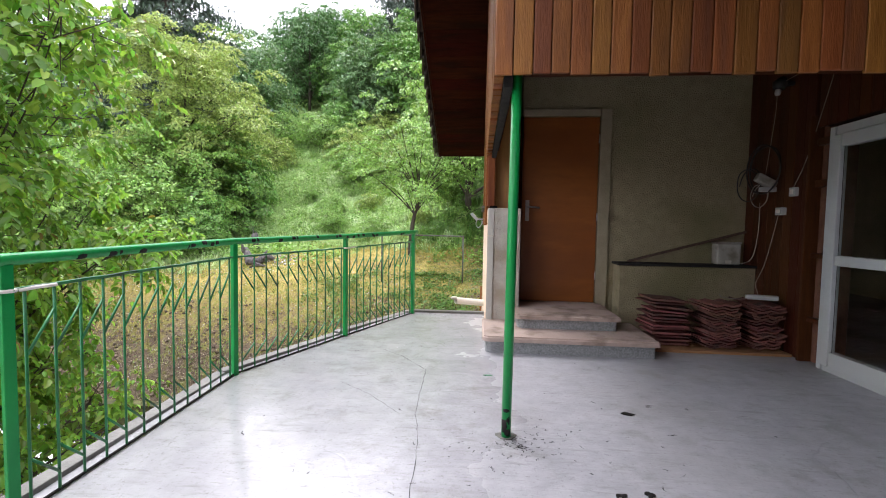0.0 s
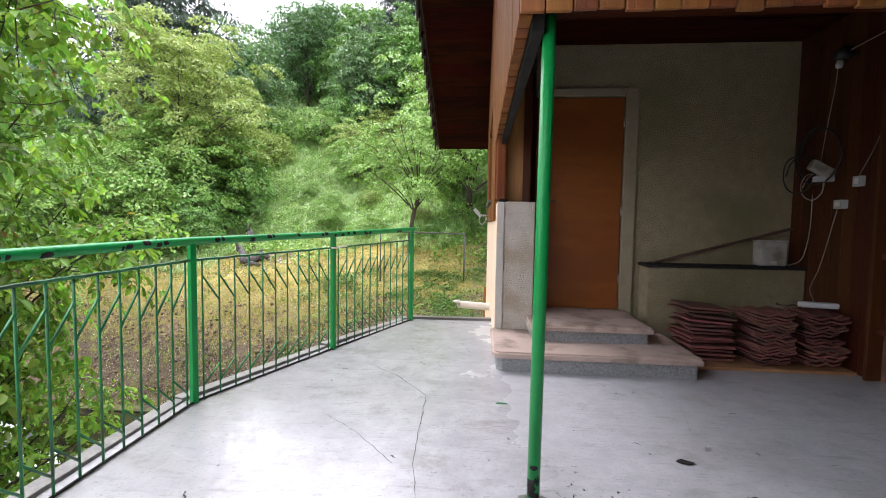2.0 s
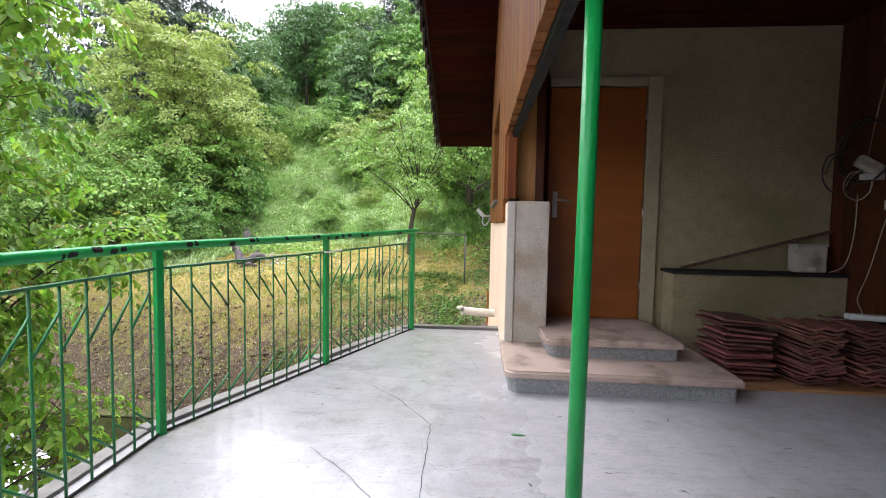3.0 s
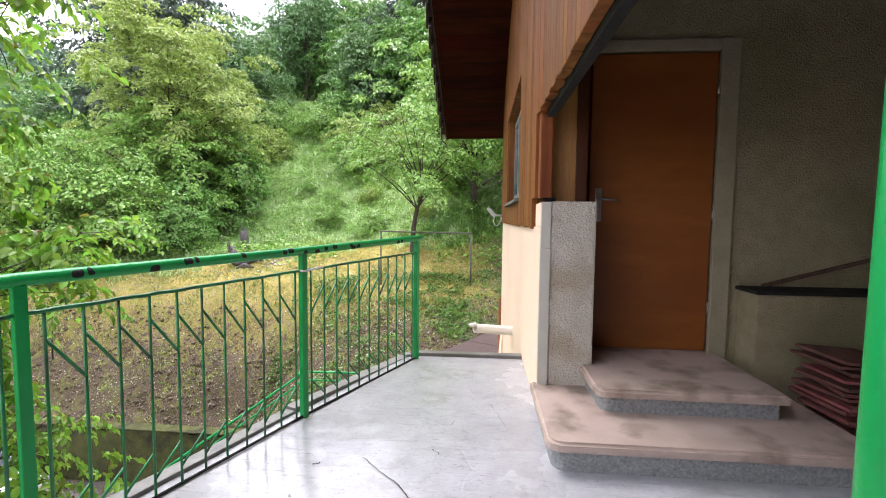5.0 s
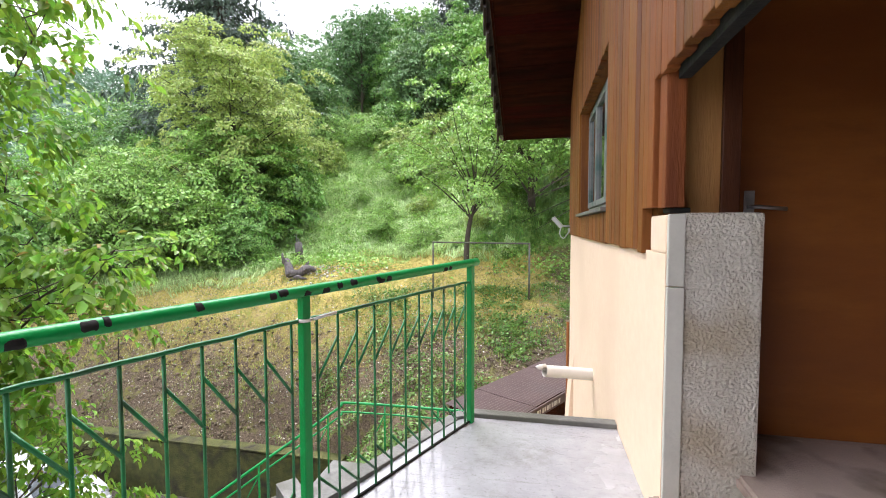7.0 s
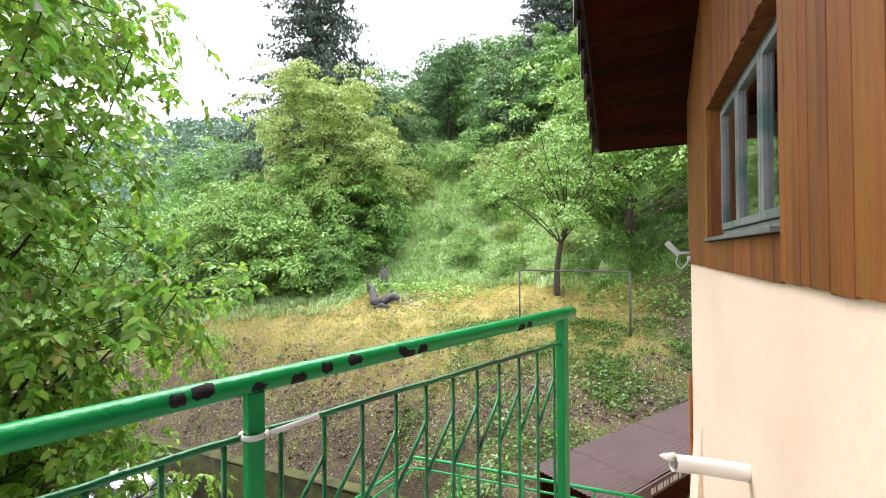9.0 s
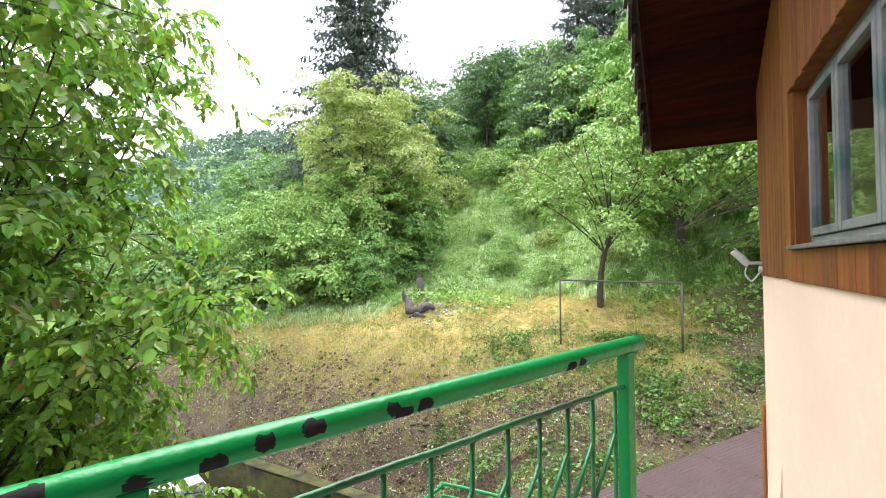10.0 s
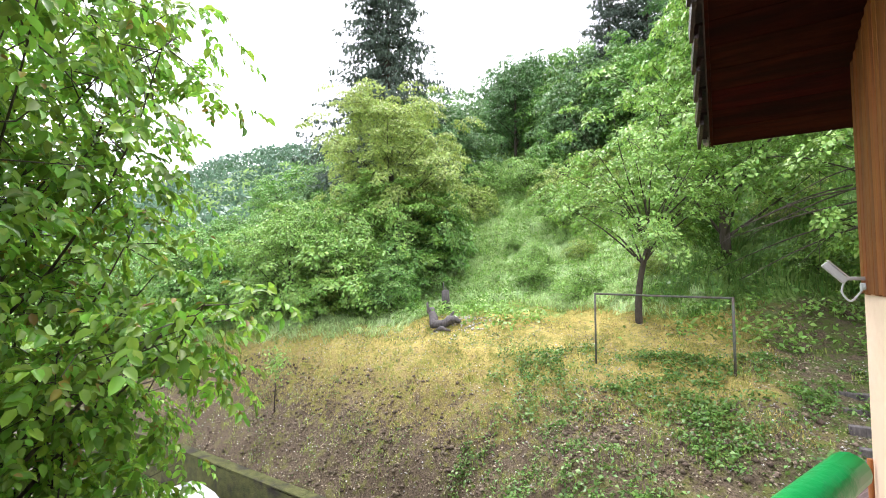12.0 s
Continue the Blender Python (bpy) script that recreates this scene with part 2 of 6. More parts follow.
def floor_material():
    """Grey painted concrete: a wet film with puddles on the open side, dry under the porch, hairline cracks."""
    m = bpy.data.materials.new("wet_painted_concrete")
    m.use_nodes = True
    n, l = m.node_tree.nodes, m.node_tree.links
    b = n["Principled BSDF"]
    tc = n.new("ShaderNodeTexCoord")

    def noise_tex(scale, detail, rough=0.6):
        t = n.new("ShaderNodeTexNoise")
        t.inputs["Scale"].default_value, t.inputs["Detail"].default_value, t.inputs["Roughness"].default_value = scale, detail, rough
        l.new(tc.outputs["Object"], t.inputs["Vector"])
        return t.outputs["Fac"]

    def rng(v, a, b_, c, d):
        r = n.new("ShaderNodeMapRange")
        for k, x in zip(("From Min", "From Max", "To Min", "To Max"), (a, b_, c, d)):
            r.inputs[k].default_value = x
        l.new(v, r.inputs["Value"])
        return r.outputs["Result"]

    def mixc(f, a, c):
        x = n.new("ShaderNodeMix")
        x.data_type = "RGBA"
        l.new(f, x.inputs["Factor"])
        for key, val in (("A", a), ("B", c)):
            if isinstance(val, tuple):
                x.inputs[key].default_value = (*val, 1)
            else:
                l.new(val, x.inputs[key])
        return x.outputs["Result"]

    def math2(op, a, c):
        x = n.new("ShaderNodeMath")
        x.operation = op
        for k, val in enumerate((a, c)):
            if isinstance(val, (int, float)):
                x.inputs[k].default_value = val
            else:
                l.new(val, x.inputs[k])
        return x.outputs[0]
    fine, mid, big = noise_tex(55, 5), noise_tex(7, 6, 0.7), noise_tex(1.1, 4)
    grime = noise_tex(2.6, 8, 0.75)
    sep = n.new("ShaderNodeSeparateXYZ")
    l.new(tc.outputs["Object"], sep.inputs[0])
    wet = math2("ADD", rng(sep.outputs["X"], 0.55, -0.55, 0.0, 1.1), rng(big, 0.35, 0.65, -0.3, 0.3))
    puddle = rng(math2("ADD", wet, rng(grime, 0.3, 0.7, -0.10, 0.10)), -0.1, 1.15, 0.0, 1.0)
    base = mixc(rng(mid, 0.35, 0.65, 0, 1), (0.37, 0.37, 0.39), (0.46, 0.46, 0.48))
    base = mixc(rng(big, 0.5, 0.75, 0, 0.35), base, (0.30, 0.285, 0.25))
    base = mixc(math2("MULTIPLY", rng(fine, 0.58, 0.70, 0, 1), 0.6), base, (0.19, 0.18, 0.165))
    base = mixc(rng(grime, 0.54, 0.66, 0, 0.5), base, (0.21, 0.20, 0.17))
    mapn = n.new("ShaderNodeMapping")
    mapn.inputs["Rotation"].default_value = (0, 0, 0.6)
    mapn.inputs["Scale"].default_value = (1.0, 6.0, 1.0)
    l.new(tc.outputs["Object"], mapn.inputs["Vector"])
    trowel = n.new("ShaderNodeTexNoise")
    trowel.inputs["Scale"].default_value, trowel.inputs["Detail"].default_value, trowel.inputs["Roughness"].default_value = 3.5, 7, 0.7
    l.new(mapn.outputs["Vector"], trowel.inputs["Vector"])
    base = mixc(rng(trowel.outputs["Fac"], 0.55, 0.70, 0, 0.55), base, (0.20, 0.195, 0.18))
    scuffs = []
    for turn, stretch, scale in ((-0.5, 9.0, 6.0), (1.1, 7.0, 8.0), (0.2, 12.0, 4.0)):
        ms = n.new("ShaderNodeMapping")
        ms.inputs["Rotation"].default_value = (0, 0, turn)
        ms.inputs["Scale"].default_value = (1.0, stretch, 1.0)
        l.new(tc.outputs["Object"], ms.inputs["Vector"])
        ts = n.new("ShaderNodeTexNoise")
        ts.inputs["Scale"].default_value, ts.inputs["Detail"].default_value, ts.inputs["Roughness"].default_value = scale, 6, 0.8
        l.new(ms.outputs["Vector"], ts.inputs["Vector"])
        scuffs.append(rng(ts.outputs["Fac"], 0.60, 0.66, 0, 1))
    patch = rng(noise_tex(1.7, 5), 0.44, 0.62, 0.05, 0.9)
    for scuff, tone in zip(scuffs, ((0.13, 0.12, 0.10), (0.17, 0.15, 0.115), (0.55, 0.55, 0.56))):
        base = mixc(math2("MULTIPLY", scuff, patch), base, tone)
    rust = rng(noise_tex(0.9, 6, 0.7), 0.60, 0.72, 0, 0.45)
    base = mixc(rust, base, (0.27, 0.22, 0.15))
    base = mixc(math2("MULTIPLY", puddle, 0.35), base, (0.25, 0.25, 0.265))
    l.new(base, b.inputs["Base Color"])
    l.new(rng(puddle, 0, 0.85, 0.45, 0.03), b.inputs["Roughness"])
    l.new(rng(puddle, 0, 1, 0.45, 0.75), b.inputs["Specular IOR Level"])
    l.new(rng(puddle, 0, 1, 0.0, 0.3), b.inputs["Coat Weight"])
    b.inputs["Coat Roughness"].default_value, b.inputs["Coat IOR"].default_value = 0.015, 1.6
    vor = n.new("ShaderNodeTexVoronoi")
    vor.feature = "DISTANCE_TO_EDGE"
    vor.inputs["Scale"].default_value = 0.55
    wob = n.new("ShaderNodeVectorMath")
    wob.operation = "MULTIPLY_ADD"
    cn = n.new("ShaderNodeTexNoise")
    cn.inputs["Scale"].default_value, cn.inputs["Detail"].default_value = 3.0, 5
    l.new(tc.outputs["Object"], cn.inputs["Vector"])
    l.new(cn.outputs["Color"], wob.inputs[0])
    wob.inputs[1].default_value = (0.35, 0.35, 0.0)
    l.new(tc.outputs["Object"], wob.inputs[2])
    l.new(wob.outputs[0], vor.inputs["Vector"])
    height = math2("ADD", math2("MULTIPLY", mid, 0.5), math2("MULTIPLY", fine, 0.25))
    height = math2("ADD", height, math2("MULTIPLY", trowel.outputs["Fac"], 0.9))
    seam = rng(vor.outputs["Distance"], 0.0, 0.006, 1.0, 0.0)
    height = math2("SUBTRACT", height, math2("MULTIPLY", seam, 0.5))
    for scuff in scuffs:
        height = math2("SUBTRACT", height, math2("MULTIPLY", scuff, 0.25))
    film = math2("ADD", math2("MULTIPLY", noise_tex(5.5, 2), 0.5), math2("MULTIPLY", height, 0.14))
    shore = rng(sep.outputs["X"], 0.6, -0.7, 0.0, 1.0)
    dry = math2("SUBTRACT", 1.0, shore)
    height = math2("ADD", math2("MULTIPLY", height, math2("MULTIPLY", dry, 0.36)), math2("MULTIPLY", film, math2("MULTIPLY", shore, 0.45)))
    bp = n.new("ShaderNodeBump")
    bp.inputs["Distance"].default_value = 0.012
    bp.inputs["Strength"].default_value = 1.0
    l.new(height, bp.inputs["Height"])
    l.new(bp.outputs["Normal"], b.inputs["Normal"])
    l.new(bp.outputs["Normal"], b.inputs["Coat Normal"])
    return m


def ground_material():
    """Tall-grass green on the hill, cut yellowish grass lower down, bare brown soil on the bank, gravel in the yard."""
    m = bpy.data.materials.new("hillside_ground")
    m.use_nodes = True
    n, l = m.node_tree.nodes, m.node_tree.links
    b = n["Principled BSDF"]
    b.inputs["Roughness"].default_value = 0.95
    b.inputs["Specular IOR Level"].default_value = 0.15
    tc = n.new("ShaderNodeTexCoord")

    def noise_tex(scale, detail):
        t = n.new("ShaderNodeTexNoise")
        t.inputs["Scale"].default_value, t.inputs["Detail"].default_value, t.inputs["Roughness"].default_value = scale, detail, 0.7
        l.new(tc.outputs["Object"], t.inputs["Vector"])
        return t.outputs["Fac"]

    def rng(v, a, b_, c, d):
        r = n.new("ShaderNodeMapRange")
        for k, x in zip(("From Min", "From Max", "To Min", "To Max"), (a, b_, c, d)):
            r.inputs[k].default_value = x
        l.new(v, r.inputs["Value"])
        return r.outputs["Result"]

    def mixc(f, a, c):
        x = n.new("ShaderNodeMix")
        x.data_type = "RGBA"
        l.new(f, x.inputs["Factor"])
        for key, val in (("A", a), ("B", c)):
            if isinstance(val, tuple):
                x.inputs[key].default_value = (*val, 1)
            else:
                l.new(val, x.inputs[key])
        return x.outputs["Result"]

    def add(a, c):
        x = n.new("ShaderNodeMath")
        l.new(a, x.inputs[0])
        l.new(c, x.inputs[1])
        return x.outputs[0]
    fine, mid, big = noise_tex(22, 6), noise_tex(3.2, 6), noise_tex(0.5, 4)
    sep = n.new("ShaderNodeSeparateXYZ")
    l.new(tc.outputs["Object"], sep.inputs[0])
    soil = mixc(rng(fine, 0.35, 0.65, 0, 1), (0.055, 0.040, 0.028), (0.23, 0.175, 0.12))
    soil = mixc(rng(mid, 0.5, 0.62, 0, 0.75), soil, (0.18, 0.18, 0.055))
    mown = mixc(rng(fine, 0.35, 0.65, 0, 1), (0.40, 0.32, 0.085), (0.62, 0.49, 0.19))
    mown = mixc(rng(mid, 0.45, 0.6, 0, 0.8), mown, (0.21, 0.23, 0.05))
    green = mixc(rng(fine, 0.35, 0.65, 0, 1), (0.17, 0.29, 0.07), (0.28, 0.41, 0.13))
    gravel = mixc(rng(fine, 0.4, 0.6, 0, 1), (0.12, 0.10, 0.085), (0.24, 0.21, 0.18))
    wy = add(sep.outputs["Y"], rng(mid, 0.3, 0.7, -1.5, 1.5))
    wy2 = add(sep.outputs["Y"], rng(big, 0.3, 0.7, -1.2, 1.2))
    col = mixc(rng(wy, 15.5, 17.6, 0, 1), soil, mown)
    bare = mixc(rng(mid, 0.42, 0.6, 0, 0.85), soil, (0.10, 0.15, 0.035))
    col = mixc(rng(add(sep.outputs["X"], rng(big, 0.3, 0.7, -1.5, 1.5)), -1.2, 0.8, 0, 1), col, bare)
    edge = n.new("ShaderNodeMath")
    edge.operation = "MULTIPLY_ADD"
    edge.inputs[1].default_value = -0.24
    l.new(sep.outputs["X"], edge.inputs[0])
    l.new(wy2, edge.inputs[2])
    off = n.new("ShaderNodeMath")
    off.inputs[1].default_value = 7.5
    l.new(sep.outputs["X"], off.inputs[0])
    away = n.new("ShaderNodeMath")
    away.operation = "ABSOLUTE"
    l.new(off.outputs[0], away.inputs[0])
    col = mixc(rng(add(edge.outputs[0], rng(away.outputs[0], 2.0, 4.2, -2.6, 0.0)), 21.9, 22.8, 0, 1), col, green)
    col = mixc(rng(sep.outputs["Z"], -5.9, -6.3, 0, 1), col, gravel)
    l.new(col, b.inputs["Base Color"])
    bp = n.new("ShaderNodeBump")
    bp.inputs["Strength"].default_value, bp.inputs["Distance"].default_value = 0.9, 0.08
    l.new(add(fine, mid), bp.inputs["Height"])
    l.new(bp.outputs["Normal"], b.inputs["Normal"])
    return m


M_FLOOR = floor_material()
M_GROUND = ground_material()


# ---- mesh helpers ----
def link_mesh(name, bm, material, parent=None, label=""):
    me = bpy.data.meshes.new(name)
    bm.to_mesh(me)
    bm.free()
    me.materials.append(material)
    ob = new(name, me)
    if parent is not None:
        ob.parent = parent
        ob.matrix_parent_inverse = parent.matrix_basis.inverted()
    if label:
        ob["label"] = label
    return ob


def part(name, bm, material, parent, label=""):
    return link_mesh(name, bm, material, parent, label)


def thing(name, at, label, category, group="", kind=""):
    ob = new(name)
    ob.matrix_basis = pose(*at)
    ob.empty_display_size = 0.1
    return tagged(ob, label, category, group, kind)


def box(lo, hi, bevel=0.0, bm=None, m=None):
    bm = bm or bmesh.new()
    made = bmesh.ops.create_cube(bm, size=1)["verts"]
    c = [(a + b) / 2 for a, b in zip(lo, hi)]
    s = [b - a for a, b in zip(lo, hi)]
    for v in made:
        v.co = Vector((v.co.x * s[0] + c[0], v.co.y * s[1] + c[1], v.co.z * s[2] + c[2]))
    if bevel:
        edges = list({e for v in made for e in v.link_edges})
        bmesh.ops.bevel(bm, geom=edges, offset=bevel, segments=2, affect="EDGES", profile=0.6)
    if m is not None:
        bmesh.ops.transform(bm, matrix=m, verts=bm.verts)
    return bm


def tube(points, radius, sides=10, bm=None, cap=True, radii=None):
    bm = bm or bmesh.new()
    pts = [Vector(p) for p in points]
    rings = []
    prev = None
    for i, p in enumerate(pts):
        d = (pts[min(i + 1, len(pts) - 1)] - pts[max(i - 1, 0)]).normalized()
        ref = prev if prev is not None else (Vector((0, 0, 1)) if abs(d.z) < 0.9 else Vector((1, 0, 0)))
        a = (ref - d * ref.dot(d)).normalized()
        prev = a
        b = d.cross(a)
        r = radii[i] if radii else radius
        rings.append([bm.verts.new(p + (a * math.cos(t) + b * math.sin(t)) * r) for t in (2 * math.pi * k / sides for k in range(sides))])
    for r0, r1 in zip(rings, rings[1:]):
        for k in range(sides):
            f = bm.faces.new((r0[k], r0[(k + 1) % sides], r1[(k + 1) % sides], r1[k]))
            f.smooth = True
    if cap:
        bm.faces.new(rings[0][::-1])
        bm.faces.new(rings[-1])
    return bm


def curve_points(points, steps=6):
    """Catmull-Rom through the points."""
    p = [Vector(q) for q in points]
    p = [p[0] * 2 - p[1]] + p + [p[-1] * 2 - p[-2]]
    out = []
    for i in range(1, len(p) - 2):
        for k in range(steps):
            t = k / steps
            out.append(0.5 * ((2 * p[i]) + (p[i + 1] - p[i - 1]) * t + (2 * p[i - 1] - 5 * p[i] + 4 * p[i + 1] - p[i + 2]) * t * t
                              + (3 * p[i] - p[i - 1] - 3 * p[i + 1] + p[i + 2]) * t ** 3))
    out.append(p[-2])
    return out


def prism(poly, z0, z1, bevel=0.0, bm=None):
    """A flat polygon (x, y) raised from z0 to z1."""
    bm = bm or bmesh.new()
    lo = [bm.verts.new((x, y, z0)) for x, y in poly]
    hi = [bm.verts.new((x, y, z1)) for x, y in poly]
    n = len(poly)
    bm.faces.new(hi)
    bm.faces.new(lo[::-1])
    for i in range(n):
        bm.faces.new((lo[i], lo[(i + 1) % n], hi[(i + 1) % n], hi[i]))
    bmesh.ops.recalc_face_normals(bm, faces=bm.faces)
    if bevel:
        bmesh.ops.bevel(bm, geom=[e for e in bm.edges if abs(e.verts[0].co.z - z1) < 1e-6 and abs(e.verts[1].co.z - z1) < 1e-6],
                        offset=bevel, segments=3, affect="EDGES")
    return bm


def array_mesh(name, verts, faces4, material):
    """A mesh from numpy arrays of vertices (n, 3) and quads (m, 4)."""
    me = bpy.data.meshes.new(name)
    me.vertices.add(len(verts))
    me.vertices.foreach_set("co", verts.astype(np.float32).ravel())
    k = faces4.shape[1]
    me.loops.add(faces4.size)
    me.loops.foreach_set("vertex_index", faces4.astype(np.int32).ravel())
    me.polygons.add(len(faces4))
    me.polygons.foreach_set("loop_start", np.arange(0, faces4.size, k, dtype=np.int32))
    me.update(calc_edges=True)
    me.materials.append(material)
    return me


def leaf_mesh(name, rng, centres, size, material, droop=0.4, aspect=0.5, oval=True, spread=None, upward=None, loose=0.6):
    """Many folded leaves: each has a midrib and two halves. The tips point outwards and down by droop; upward gives the upper sides."""
    n = len(centres)
    d = rng.normal(size=(n, 3))
    if spread is not None:
        d = d * loose + spread
    d[:, 2] -= droop
    d /= np.linalg.norm(d, axis=1)[:, None]
    up = rng.normal(size=(n, 3)) * 0.45 + np.array([0, 0, 1.0]) if upward is None else rng.normal(size=(n, 3)) * 0.3 + upward
    side = np.cross(d, up)
    side /= np.linalg.norm(side, axis=1)[:, None] + 1e-9
    nor = np.cross(side, d)
    s = (size * rng.uniform(0.6, 1.25, n))[:, None]
    w = s * aspect
    fold = 0.22 * w
    base = centres
    tip = centres + d * s - nor * s * 0.12
    if oval:
        l1 = centres + d * s * 0.28 + side * w * 0.46 + nor * fold
        l2 = centres + d * s * 0.68 + side * w * 0.40 + nor * fold * 0.7
        r1 = centres + d * s * 0.28 - side * w * 0.46 + nor * fold
        r2 = centres + d * s * 0.68 - side * w * 0.40 + nor * fold * 0.7
        v = np.stack([base, l1, l2, tip, r2, r1], axis=1).reshape(-1, 3)
        f = np.array([[0, 3, 2, 1], [0, 5, 4, 3]])
        k = 6
    else:
        l1 = centres + d * s * 0.5 + side * w * 0.5 + nor * fold
        r1 = centres + d * s * 0.5 - side * w * 0.5 + nor * fold
        v = np.stack([base, l1, tip, r1], axis=1).reshape(-1, 3)
        f = np.array([[0, 3, 2, 1]])
        k = 4
    faces = (np.arange(n)[:, None, None] * k + f[None]).reshape(-1, 4)
    return array_mesh(name, v, faces, material)


def child_mesh(name, me, parent, label=""):
    ob = new(name, me)
    ob.parent = parent
    if label:
        ob["label"] = label
    return ob


def smooth(x, a, b):
    t = np.clip((x - a) / (b - a), 0, 1)
    return t * t * (3 - 2 * t)


def lattice(x, y, seed, cell):
    """Smooth value noise on the plane, -1 to 1."""
    x, y = x / cell, y / cell
    i, j = np.floor(x), np.floor(y)
    u, v = x - i, y - j
    u, v = u * u * (3 - 2 * u), v * v * (3 - 2 * v)

    def h(a, b):
        return np.modf(np.abs(np.sin(a * 127.1 + b * 311.7 + seed * 74.7) * 43758.5453))[0] * 2 - 1
    return (h(i, j) * (1 - u) + h(i + 1, j) * u) * (1 - v) + (h(i, j + 1) * (1 - u) + h(i + 1, j + 1) * u) * v


YARD, WALL_Y, WALL_TOP = -6.8, 14.0, -5.3
LEFT_Q, LEFT_Z = (0.02, 0.7, 1.6, 3.0, 4.2, 6.5, 9.0, 11.0, 16.0, 26.0, 36.0, 50.0, 90.0, 160.0), (-5.3, -4.45, -3.5, -2.1, -1.2, -0.6, -0.40, 0.1, 2.4, 7.4, 12.8, 20.0, 36.0, 44.0)
RIGHT_Q, RIGHT_Z = (-6.0, -4.0, -2.0, 0.0, 2.0, 4.2, 6.5, 8.0, 12.0, 16.0, 26.0, 46.0, 90.0, 160.0), (-6.6, -4.9, -3.5, -2.7, -2.0, -1.2, -0.45, 0.2, 2.4, 5.0, 11.5, 24.0, 46.0, 56.0)


def ground_height(x, y):
    """The hillside: a flat yard, a steep bank behind the retaining wall, a gentle shelf, then the wooded hill."""
    x, y = np.asarray(x, float), np.asarray(y, float)
    q = y - WALL_Y
    left = np.where(q < 0.015, YARD, np.interp(q, LEFT_Q, LEFT_Z))
    right = np.where(q < -6, YARD + 0.2, np.interp(q, RIGHT_Q, RIGHT_Z))
    w = smooth(x, -7.5, -2.5)
    hill = left * (1 - w) + right * w
    valley = smooth(-x, 22, 60) * smooth(q, 6, 40)
    hill = hill * (1 - 0.8 * valley)
    ridge = 46 * np.exp(-(((x + 175) / 90) ** 2 + ((y - 150) / 70) ** 2)) + 45 * np.exp(-(((x + 60) / 70) ** 2 + ((y - 230) / 60) ** 2))
    rough = lattice(x, y, 3, 1.1) * 0.16 + lattice(x, y, 13, 0.6) * 0.08 + lattice(x, y, 5, 0.37) * 0.07 + lattice(x, y, 9, 0.17) * 0.03 + lattice(x, y, 7, 5.0) * 0.35 * smooth(q, 9, 16)
    rough = np.where(q < 0.3, rough * 0.15, rough)
    return hill + ridge * smooth(np.hypot(x, y), 50, 120) + rough


def ground_at(x, y):
    return float(ground_height(np.array([x]), np.array([y]))[0])


# ---- ground ----
def build_ground():
    gx = np.unique(np.concatenate([np.linspace(-700, -80, 32), np.linspace(-80, -24, 80), np.linspace(-24, 14, 260), np.linspace(14, 60, 60), np.linspace(60, 500, 24)]))
    gy = np.unique(np.concatenate([np.linspace(-400, -30, 20), np.linspace(-30, 8, 40), np.linspace(8, 13.97, 30), [13.985, 14.03], np.linspace(14.1, 28, 150), np.linspace(28, 80, 110), np.linspace(80, 700, 50)]))
    X, Y = np.meshgrid(gx, gy)
    Z = ground_height(X, Y)
    v = np.stack([X, Y, Z], -1).reshape(-1, 3)
    i = np.arange(len(gy) - 1)[:, None] * len(gx) + np.arange(len(gx) - 1)[None]
    f = np.stack([i, i + 1, i + 1 + len(gx), i + len(gx)], -1).reshape(-1, 4)
    me = array_mesh("ground", v, f, M_GROUND)
    me.polygons.foreach_set("use_smooth", np.ones(len(f), bool))
    tagged(new("ground", me), "hillside of soil, cut grass and meadow above a gravel yard", "ground", kind="structure")


build_ground()
wall = thing("retaining_wall", (-22, WALL_Y, YARD), "low mossy concrete retaining wall along the yard", "wall", kind="structure")
bm = bmesh.new()
xs = np.linspace(-42, -4.2, 60)
for a, b in zip(xs, xs[1:]):
    ta, tb = (WALL_TOP + 0.12 + 0.03 * math.sin(a * 1.7) for _ in (0, 1))
    box((a, WALL_Y - 0.30, YARD - 0.3), (b, WALL_Y + 0.02, ta), 0, bm)
part("wall_face", bm, M_MOSSWALL, wall)
bm = bmesh.new()
for a, b in zip(xs[::3], xs[3::3]):
    box((a + 0.004, WALL_Y - 0.34, WALL_TOP + 0.155), (b - 0.004, WALL_Y + 0.06, WALL_TOP + 0.20), 0.012, bm)
part("coping", bm, M_MOSSWALL, wall, "worn mossy coping")

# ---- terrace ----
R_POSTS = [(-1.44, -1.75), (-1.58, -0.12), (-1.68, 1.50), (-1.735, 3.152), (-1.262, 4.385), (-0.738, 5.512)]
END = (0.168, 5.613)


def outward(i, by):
    """A point of the railing's line, moved out over the terrace edge."""
    a, b = R_POSTS[max(i - 1, 0)], R_POSTS[min(i + 1, len(R_POSTS) - 1)]
    d = Vector((b[0] - a[0], b[1] - a[1])).normalized()
    return (R_POSTS[i][0] - d.y * by, R_POSTS[i][1] + d.x * by)


RIM = [outward(i, 0.13) for i in range(6)]
terrace_poly = RIM + [(-0.80, 5.60), END, (0.168, 5.0), (3.2, 5.0), (3.2, -3.0), (-1.6, -3.0)]


def floor_z(x, y):
    """The screed falls a few centimetres towards the railing."""
    w = float(smooth(np.float64(-x), 0.0, 1.2))
    return w * float(np.interp(y, (1.5, 3.15, 4.385, 5.3), (-0.05, -0.037, -0.03, 0.0)))


